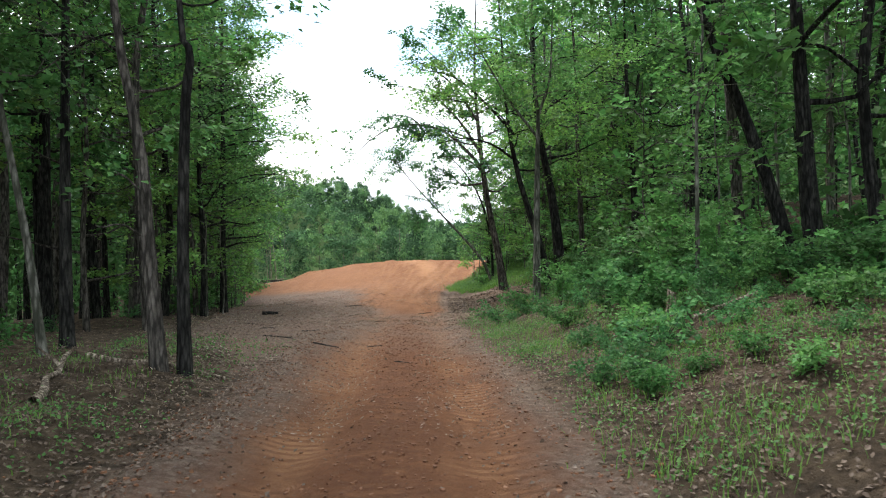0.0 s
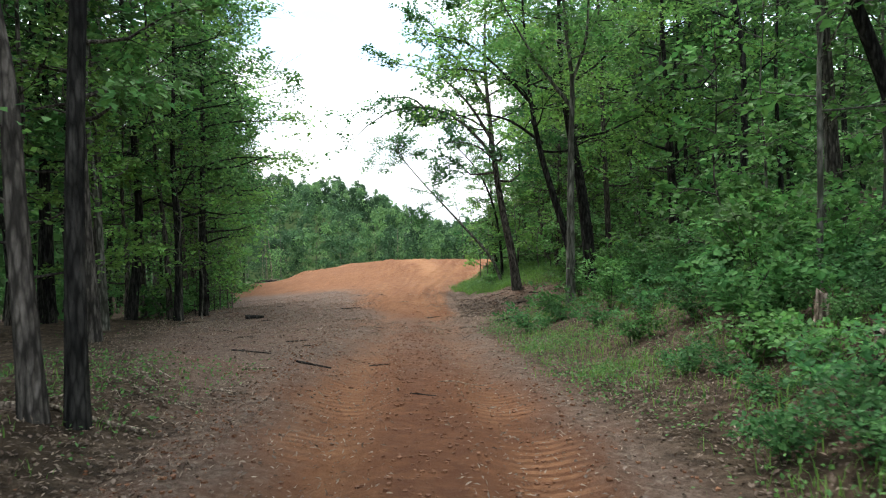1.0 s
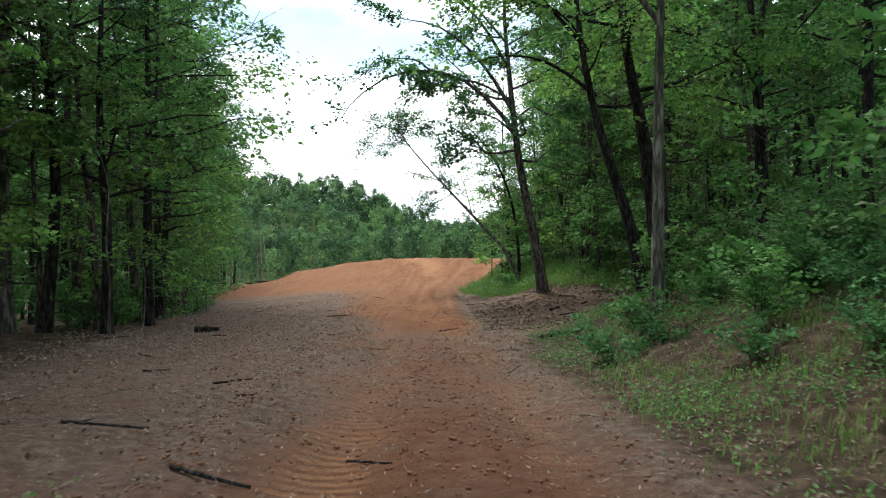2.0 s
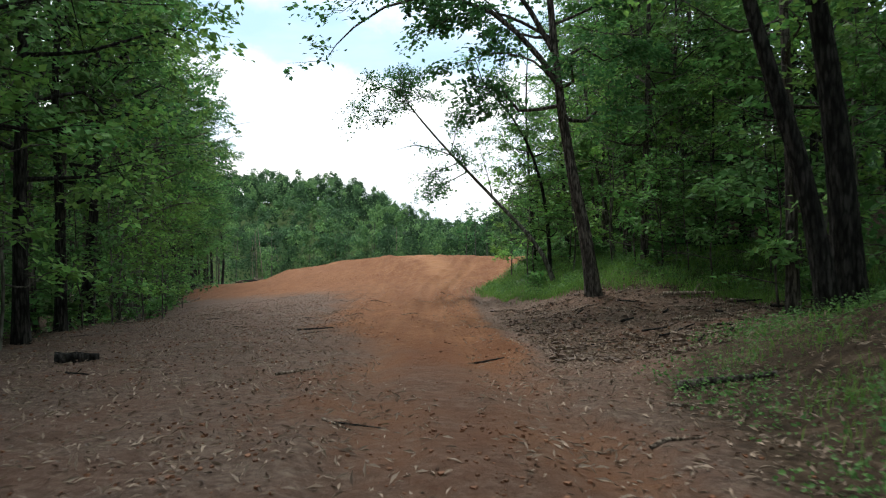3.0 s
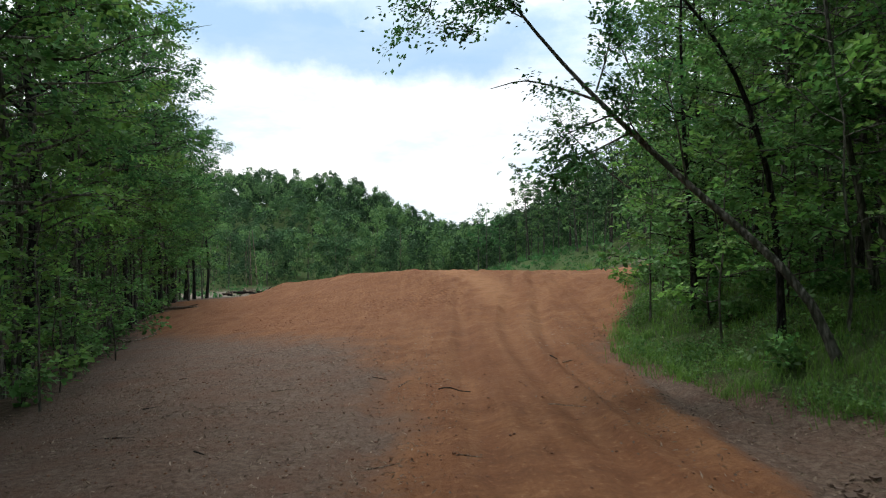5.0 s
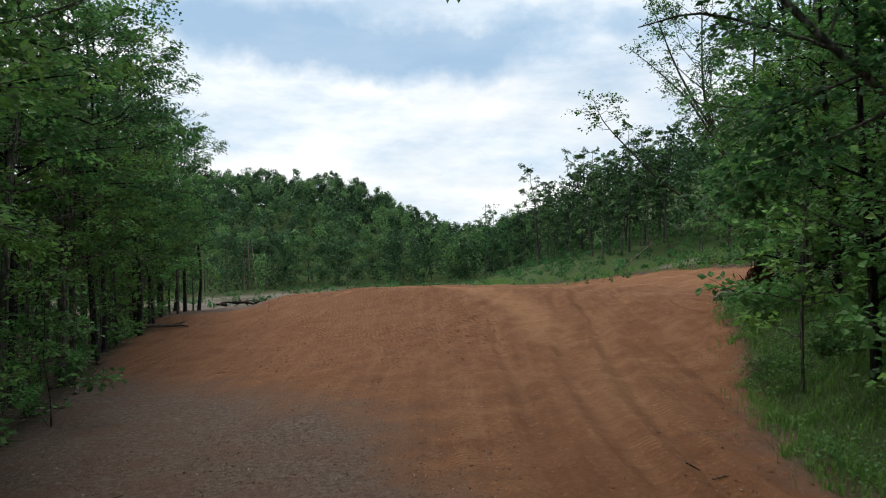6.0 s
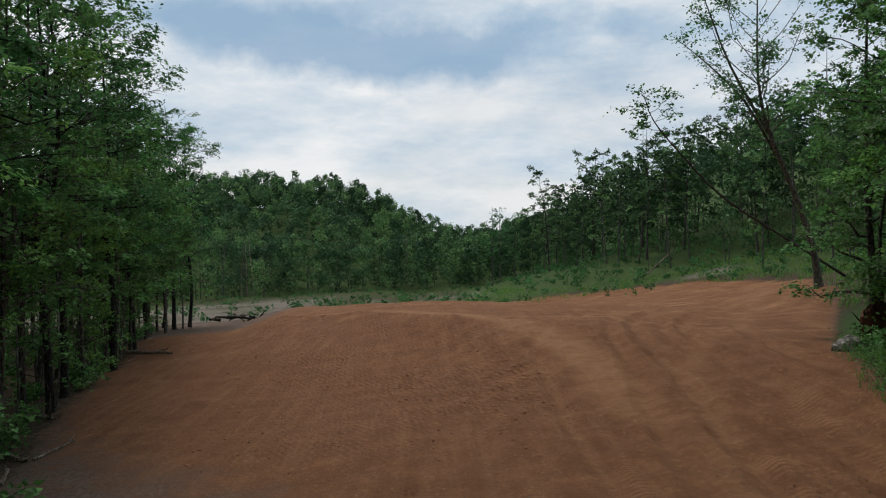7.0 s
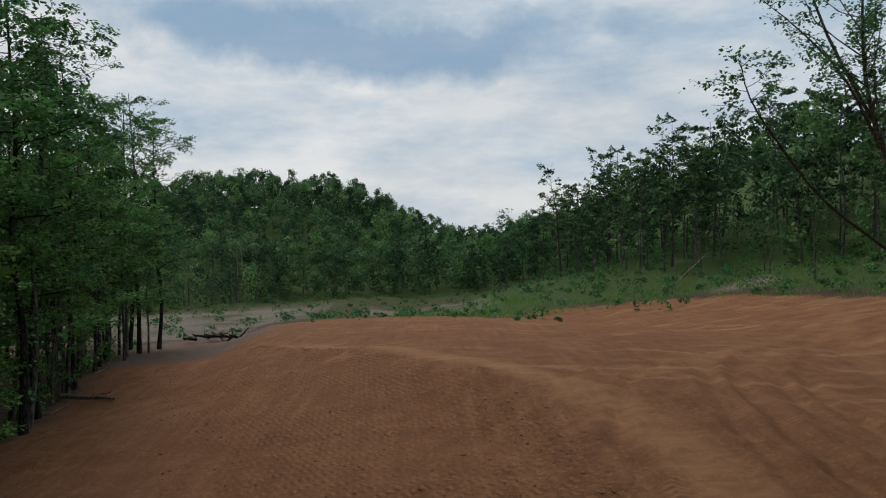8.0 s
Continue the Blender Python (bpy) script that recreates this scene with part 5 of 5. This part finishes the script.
def blades(rng_, x, y, tall, thick=0.012):
    """Grass blades: narrow, curved, tufted."""
    n = len(x)
    root = on_ground(x, y, -0.02)
    az = rng_.uniform(0, 6.283, n)
    out3 = np.stack([np.cos(az), np.sin(az), np.zeros(n)], 1)
    side = np.stack([-np.sin(az), np.cos(az), np.zeros(n)], 1)
    t = (tall * rng_.uniform(0.5, 1.3, n))[:, None]
    w = thick * rng_.uniform(0.6, 1.4, n)[:, None]
    up = np.array([0, 0, 1.0])
    mid = root + up * t * 0.6 + out3 * t * 0.18
    tip = root + up * t * 0.95 + out3 * t * rng_.uniform(0.3, 0.8, n)[:, None]
    v = np.stack([root - side * w, root + side * w, mid + side * w * 0.8, mid - side * w * 0.8, tip + side * w * 0.12, tip - side * w * 0.12], 1).reshape(-1, 3)
    b = np.arange(n)[:, None] * 6
    return v, np.concatenate([b + [0, 1, 2, 3], b + [3, 2, 4, 5]])


def tufts(rng_, n_tufts, per, lo_y, hi_y, across, r=0.16):
    y = rng_.uniform(lo_y, hi_y, n_tufts)
    x = across(y, rng_.uniform(0, 1, n_tufts))
    patch = wavy(x, y, 3.2, 23) + rng_.normal(0, 0.5, n_tufts) > -0.35
    x, y = x[patch], y[patch]
    x, y = np.repeat(x, per), np.repeat(y, per)
    return x + rng_.normal(0, r, len(x)), y + rng_.normal(0, r, len(x))


rg = np.random.RandomState(9)
x1, y1 = tufts(rg, 760, 24, 5, 36, lambda y, u: right_edge(y) + lin(y, (20, 0.0), (27, 0.9), (33, 0.6)) + 6 * u ** 1.2, 0.24)
x2, y2 = tufts(rg, 1500, 20, 42, 66, lambda y, u: right_edge(y) - 0.5 + 8 * u ** 1.4, 0.22)
x3, y3 = tufts(rg, 90, 16, 5, 15, lambda y, u: -3.4 - 4 * u, 0.22)
x4, y4 = tufts(rg, 1700, 9, 100, 220, lambda y, u: lin(y, (100, 17), (112, 23), (130, 30), (163, 23), (183, -16), (220, -16)) + 24 * u, 0.5)
x5, y5 = tufts(rg, 260, 20, 66, 82, lambda y, u: right_edge(y) - 0.3 + 5 * u, 0.25)
stuff("grass", "bright green grass and weeds along the verge", "grass", joined([blades(rg, x1, y1, 0.17, 0.005), blades(rg, x2, y2, 0.27, 0.009), blades(rg, x3, y3, 0.13, 0.005), blades(rg, x4, y4, 0.5, 0.035), blades(rg, x5, y5, 0.3, 0.012)]), GRASS)


def weeds(rng_, n, lo_y, hi_y, across, spread, tall, size=0.045):
    """Low leafy weeds: loose rosettes of small leaves just over the ground."""
    y_ = rng_.uniform(lo_y, hi_y, n)
    x_ = across(y_, rng_.uniform(0, 1, n))
    patch = wavy(x_, y_, 4.0, 17) + rng_.normal(0, 0.25, n) > 0.05
    x_, y_ = np.repeat(x_[patch], 14), np.repeat(y_[patch], 14)
    off = rng_.normal(0, spread, (len(x_), 2))
    p_ = on_ground(x_ + off[:, 0], y_ + off[:, 1], 0.02)
    p_[:, 2] += tall * rng_.uniform(0, 1, len(x_)) ** 1.5
    return leaves(rng_, p_, np.c_[off, np.full(len(x_), 0.05)] * 4, size, 1.0, 0.36)


stuff("weeds", "low green leafy weeds among dead leaves", "weeds", joined([
    weeds(rg, 4200, 5.5, 36, lambda y, u: right_edge(y) - 0.1 + 7 * u ** 1.2, 0.18, 0.24), weeds(rg, 600, 5, 16, lambda y, u: -3.2 - 5 * u, 0.15, 0.14),
    weeds(rg, 3000, 43, 84, lambda y, u: right_edge(y) - 0.3 + 7 * u ** 1.2, 0.2, 0.42, 0.085), weeds(rg, 380, 20, 140, lambda y, u: left_edge(y) + 0.6 - 5 * u, 0.25, 0.4)]), LEAF)


def flat_leaves(rng_, x, y, size):
    n = len(x)
    az = rng_.uniform(0, 6.283, n)
    way = np.stack([np.cos(az), np.sin(az), rng_.normal(0, 0.1, n)], 1)
    return leaves(rng_, on_ground(x, y, 0.02), way, size, 2.0, 0.35)


def chunks(rng_, x, y, size, squash=0.7):
    """Crumbled lumps: jittered six-sided blocks."""
    n = len(x)
    base = np.array([(a, b, c) for c in (-1, 1) for a, b in ((-1, -1), (1, -1), (1, 1), (-1, 1))], float) * 0.5
    s = (np.asarray(size) * rng_.uniform(0.4, 1.3, n) ** 1.6)[:, None, None]
    v = (base[None] + rng_.normal(0, 0.16, (n, 8, 3))) * s * [1, 1, squash]
    az = rng_.uniform(0, 6.283, n)
    ca, sa = np.cos(az)[:, None], np.sin(az)[:, None]
    v = np.stack([v[..., 0] * ca - v[..., 1] * sa, v[..., 0] * sa + v[..., 1] * ca, v[..., 2]], -1)
    v = v + on_ground(x, y, 0.0)[:, None] + [0, 0, 1] * s * 0.15
    q = np.array([(0, 3, 2, 1), (4, 5, 6, 7), (0, 1, 5, 4), (1, 2, 6, 5), (2, 3, 7, 6), (3, 0, 4, 7)])
    return v.reshape(-1, 3), (np.arange(n)[:, None, None] * 8 + q).reshape(-1, 4)


rl = np.random.RandomState(10)
N = 34000
y = 3 + 67 * rl.uniform(0, 1, N) ** 1.7
x = left_edge(y) - 3.5 + (right_edge(y) - left_edge(y) + 9) * rl.uniform(0, 1, N)
keep = np.abs(x - track_x(y)) > 1.9 * rl.uniform(0, 1, N) ** 0.5
y = np.r_[y[keep], 4 + 11 * rl.uniform(0, 1, 9000) ** 1.2, 4 + 10 * rl.uniform(0, 1, 6000)]
x = np.r_[x[keep], 1.5 + 7 * rl.uniform(0, 1, 9000), -2.4 - 5 * rl.uniform(0, 1, 6000)]
keep = np.full(len(x), True)
stuff("leaf_litter", "scattered dry brown and pale leaves on the ground", "leaf litter", flat_leaves(rl, x[keep], y[keep], 0.05), DRY)
N = 46000
y = 8 + 58 * rl.uniform(0, 1, N)
x = left_edge(y) - 1 + (right_edge(y) - left_edge(y) + 4) * rl.uniform(0, 1, N)
keep = (np.abs(x - track_x(y)) > lin(y, (10, 0.6), (28, 0.3), (34, 2.2), (60, 4.0)) * rl.uniform(0.3, 1, N)) & (wavy(x, y, 5, 71) + rl.normal(0, 0.6, N) > lin(y, (25, -0.6), (45, -0.2), (60, 0.4)))
x, y, N = x[keep], y[keep], int(keep.sum())
stuff("wood_chips", "splintered pale wood chips and twigs on bare soil", "wood chips", leaves(rl, on_ground(x, y, 0.015), rl.normal(0, 1, (N, 3)) * [1, 0.7, 0.08], np.where(y < 24, 0.055, 0.1), 1.0, 0.13), CHIP)
y = 3 + 70 * rl.uniform(0, 1, 3200)
x = track_x(y) + rl.normal(0, 1, 3200) * lin(y, (0, 1.6), (30, 3.0), (60, 6), (95, 9)) - lin(y, (30, 0), (60, 3), (95, 6))
keep = (x > left_edge(y)) & (x < right_edge(y))
near_y = 3.5 + 24 * rl.uniform(0, 1, 4200) ** 1.5
strip = rl.choice([0.0, 0.0, 0.0, -1.95, -2.2, -2.1, 1.75, -0.9, 0.9], 4200)
near_x = track_x(near_y) + strip + rl.normal(0, 0.3, 4200)
bank_y = rl.uniform(33, 47, 900)
bank_x = 1.2 + (right_edge(bank_y) - 0.4) * rl.uniform(0, 1, 900)
edge_y = rl.uniform(26, 62, 1600)
edge_x = left_edge(edge_y) + 0.3 + (track_x(edge_y) - left_edge(edge_y) - 1) * rl.uniform(0, 1, 1600)
x, y = np.r_[x[keep], near_x, bank_x, edge_x], np.r_[y[keep], near_y, bank_y, edge_y]
keep = np.full(len(x), True)
stuff("dirt_clods", "crumbled reddish clay clods on the track", "clods", chunks(rl, x[keep], y[keep], np.where(y < 31, 0.022, np.where((x > 1) & (y < 48), 0.032, 0.026))), CLOD)
y = rl.uniform(32, 47.5, 3600)
x = 0.2 + (right_edge(y) + 1.0) * rl.uniform(0, 1, 3600)
stuff("bark_scraps", "torn scraps of bark and wood on churned earth", "wood scraps", leaves(rl, on_ground(x, y, 0.03), rl.normal(0, 1, (3600, 3)) * [1, 0.6, 0.22], 0.11, 1.0, 0.15), DRY)
y = rl.uniform(32, 47.5, 1500)
x = 0.2 + (right_edge(y) + 0.5) * rl.uniform(0, 1, 1500)
stuff("soil_lumps", "dark crumbled lumps of soil and root", "clods", chunks(rl, x, y, 0.07, 0.6), DRY)
y = 74 + 44 * rl.uniform(0, 1, 2600)
x, y = crest_x(y) - 12 * rl.uniform(0, 1, len(y)) ** 1.4, y + rl.normal(0, 1, len(y))
stuff("bank_clods", "small crumbled clay lumps on the bank", "clods", chunks(rl, x, y, 0.045, 0.5), CLAY_LUMP)


# ---- fallen wood, sticks and stones, each by itself ----
def stick(name, label, ends, radius, mat, category, knobs=0, group="fallen wood", seed=0, flat_end=False):
    """A bent branch lying between two places, with a few broken side shoots."""
    r = np.random.RandomState(seed)
    a, b = [np.array((x_, y_, place_at(x_, y_) + radius * 0.7 + h_)) for x_, y_, h_ in ends]
    n = 7
    line = np.array([a + (b - a) * t for t in np.linspace(0, 1, n)])
    line[1:-1] += r.normal(0, 0.011, (n - 2, 3)) * np.linalg.norm(b - a) * [1, 1, 0.25]
    for i in range(1, n - 1):
        line[i, 2] = max(line[i, 2], place_at(line[i, 0], line[i, 1]) + radius * 0.6)
    rad = np.linspace(radius, radius * 0.55, n) * r.uniform(0.85, 1.15, n)
    pieces = [tube(smooth_path(line, 13), np.interp(np.linspace(0, 1, 13), np.linspace(0, 1, n), rad), 8)]
    for k in range(knobs):
        p = line[r.randint(1, n - 1)]
        w = (b - a) / np.linalg.norm(b - a) * 0.6 + r.normal(0, 0.5, 3)
        w[2] = abs(w[2]) * 0.6
        ln = np.linalg.norm(b - a) * r.uniform(0.12, 0.3)
        pieces.append(tube([p, p + w * ln * 0.5, p + w * ln], [radius * 0.55, radius * 0.4, radius * 0.2], 6))
    v, q = joined(pieces)
    o = line[0]
    ob = new(name, quads_mesh(name, v - o, q, mat))
    ob.location = o
    return tagged(ob, label, category, group)


stick("fallen_log", "pale weathered log lying on leaf litter", [(-4.65, 8.8, 0), (-5.6, 11.7, 0.16)], 0.055, DEADWOOD, "log", 1, seed=1)
stick("fallen_log", "long pale fallen branch beside the tree foot", [(-5.4, 11.85, 0.1), (-3.25, 11.6, 0.0)], 0.042, DEADWOOD, "log", 2, seed=2)
stick("fallen_log", "pale broken branch in the undergrowth", [(3.9, 12.2, 0.05), (5.1, 12.6, 0.12)], 0.045, DEADWOOD, "log", 2, seed=3)
stick("fallen_log", "short dark log on bare soil", [(-7.5, 32.3, 0), (-6.9, 32.5, 0)], 0.1, BARK_DARK, "log", 0, seed=4)
stick("fallen_log", "brown log lying in the grass of the verge", [(1.2, 29.3, 0), (2.25, 29.0, 0)], 0.055, BARK, "log", 0, seed=5)
stick("fallen_log", "pale uprooted trunk at the wood's edge", [(-30.5, 112, 0.3), (-26.5, 110, 0.0)], 0.16, DEADWOOD, "log", 2, seed=6)
stick("fallen_log", "pale fallen trunk slanting on the grassy slope", [(24, 172, 0.3), (30.5, 178, 2.2)], 0.14, DEADWOOD, "log", 1, seed=7)
rs = np.random.RandomState(21)
for i in range(34):
    px, py = rs.uniform(-4.3, -2.9), rs.uniform(12.6, 14.2)
    ang, ln = rs.uniform(0, 6.28), rs.uniform(0.2, 0.55)
    stick("stick", "thin grey dead stick in a brush heap", [(px, py, rs.uniform(0, 0.12)), (px + ln * math.cos(ang), py + ln * math.sin(ang), rs.uniform(0, 0.1))], rs.uniform(0.006, 0.014), DEADWOOD, "stick", 1, "brush heap sticks", i)
for i in range(84):
    py = rs.uniform(14, 60) if i < 60 else rs.uniform(32, 48)
    px = left_edge(py) + (right_edge(py) - left_edge(py)) * (rs.uniform(0.02, 1.0) if i < 60 else rs.uniform(0.7, 1.0))
    ang, ln = rs.normal(0, 0.7), rs.uniform(0.2, 0.8)
    dark = rs.uniform() < 0.5
    stick("stick", "dark broken stick on bare soil" if dark else "pale broken stick on bare soil", [(px, py, 0), (px + ln * math.cos(ang), py + ln * math.sin(ang), 0)], rs.uniform(0.007, 0.02), BARK_DARK if dark else DEADWOOD, "stick", int(rs.randint(0, 3)), "sticks on the track", 100 + i)


rd = np.random.RandomState(52)
for i in range(70):
    py = rd.uniform(33, 46)
    px = lin(py, (33, 1.6), (37, 1.5), (46, 1.8)) + (float(right_edge(py)) - 1.0) * rd.uniform(0.1, 0.95)
    ang, ln = rd.normal(0.2, 0.8), rd.uniform(0.2, 0.9)
    pale = rd.uniform() < 0.55
    stick("branch", "pale splintered root on churned earth" if pale else "dark torn root on churned earth", [(px, py, rd.uniform(0, 0.1)), (px + ln * math.cos(ang), py + ln * math.sin(ang), rd.uniform(0, 0.14))], rd.uniform(0.012, 0.04), DEADWOOD if pale else BARK_DARK, "branch", int(rd.randint(0, 3)), "roots on the churned earth", 500 + i)
stick("fallen_log", "pale weathered log at the edge of the grass", [(5.4, 44.6, 0.02), (6.9, 44.3, 0.1)], 0.07, DEADWOOD, "log", 2, seed=31)
stick("fallen_log", "short pale branch lying on the clay", [(-3.7, 30.4, 0), (-3.25, 30.75, 0.03)], 0.02, DEADWOOD, "branch", 1, seed=32)
stick("fallen_log", "dark forked branch lying on bare soil", [(-4.9, 38.6, 0), (-4.1, 38.9, 0.02)], 0.025, BARK_DARK, "branch", 2, seed=33)


def stump(x, y, tall, r, label, mat):
    """A cut tree stump with a flared foot and a jagged top."""
    rr = np.random.RandomState(int(x * 100) % 1000)
    line = [(0, 0, -0.1), (0, 0, 0.05), (0, 0, tall * 0.5), (0, 0, tall), (0, 0, tall + 0.004)]
    v, q = tube(line, [r * 1.5, r * 1.25, r, r * 0.95, 0.002], 14)
    v[42:56, 2] += rr.uniform(-0.05, 0.07, 14)
    v += rr.normal(0, 0.012, v.shape)
    ob = new("tree_stump", quads_mesh("tree_stump", v, q, mat))
    ob.matrix_basis = upright(x, y, 0, 1, 0)
    tagged(ob, label, "stump")


stump(3.95, 13.45, 0.38, 0.075, "small pale grey cut tree stump among bushes", DEADWOOD)
stump(8.1, 15.6, 0.75, 0.22, "dark rotting tree stump on the bank", BARK_DARK)


def rock(x, y, size, label, seed):
    bm = bmesh.new()
    bmesh.ops.create_icosphere(bm, subdivisions=3, radius=size)
    for v in bm.verts:
        f = 1 + 0.35 * noise.noise(v.co * (1.6 / size) + Vector((seed, 0, 0))) + 0.12 * noise.noise(v.co * (5 / size))
        v.co = Vector((v.co.x * 1.3 * f, v.co.y * f, v.co.z * 0.75 * f))
    me = bpy.data.meshes.new("rock")
    bm.to_mesh(me)
    bm.free()
    me.materials.append(STONE)
    ob = new("rock", me)
    ob.matrix_basis = upright(x, y, seed * 40, 1, -size * 0.2)
    tagged(ob, label, "rock")


rock(6.7, 79.5, 0.5, "grey boulder at the edge of the clay pad", 1)


# ---- the heap of uprooted wood past the clay bank ----
rh = np.random.RandomState(61)
for i in range(16):
    px, py = -31.5 + rh.normal(0, 2.0), 150 + rh.normal(0, 1.3)
    ang, ln = rh.uniform(0, 6.28), rh.uniform(1.2, 3.2)
    stick("branch", "dark uprooted branch in a cleared heap", [(px, py, rh.uniform(0, 0.9)), (px + ln * math.cos(ang), py + ln * math.sin(ang), rh.uniform(0, 0.8))], rh.uniform(0.07, 0.2), BARK_DARK if i % 3 else DEADWOOD, "branch", 2, "cleared brush heap", 300 + i)
for i in range(12):
    py = rh.uniform(36, 132)
    px = float(left_edge(py)) + rh.uniform(-0.3, 1.0)
    ang, ln = rh.normal(1.2, 0.5), rh.uniform(1.0, 2.8)
    stick("branch", "pale broken branch along the clearing's edge", [(px, py, 0), (px - ln * math.cos(ang), py + ln * math.sin(ang), 0.1)], rh.uniform(0.03, 0.09), DEADWOOD, "branch", 2, "branches along the edge", 400 + i)


def root_plate(x, y, wide, label):
    """The upturned root plate of a fallen tree: a crumbling disc of soil with torn roots."""
    r = np.random.RandomState(77)
    bm = bmesh.new()
    bmesh.ops.create_icosphere(bm, subdivisions=3, radius=wide)
    for v in bm.verts:
        f = 1 + 0.3 * noise.noise(v.co * 1.7) + 0.14 * noise.noise(v.co * 5)
        v.co = Vector((v.co.x * f, v.co.y * 0.35 * f, v.co.z * f))
    me = bpy.data.meshes.new("soil")
    bm.to_mesh(me)
    bm.free()
    me.materials.append(CLOD)
    ob = new("root_plate")
    tagged(ob, label, "root plate")
    soil = new("soil", me)
    soil.parent = ob
    for k in range(18):
        az = k * 0.35 + r.normal(0, 0.1)
        d_ = np.array([math.cos(az), -0.3 + r.normal(0, 0.3), math.sin(az)])
        a_ = d_ * [wide * 0.6, wide * 0.2, wide * 0.6]
        v, q = tube(smooth_path([a_, a_ + d_ * wide * 0.5 + r.normal(0, 0.1, 3), a_ + d_ * wide * 0.8 + r.normal(0, 0.25, 3)], 6), np.linspace(0.06, 0.012, 6), 5)
        root = new("root", quads_mesh("root", v, q, BARK_DARK))
        root.parent = ob
    ob.matrix_basis = upright(x, y, 25, 1, -wide * 0.75)


root_plate(9.3, 82.5, 0.85, "upturned brown root plate of a fallen tree")
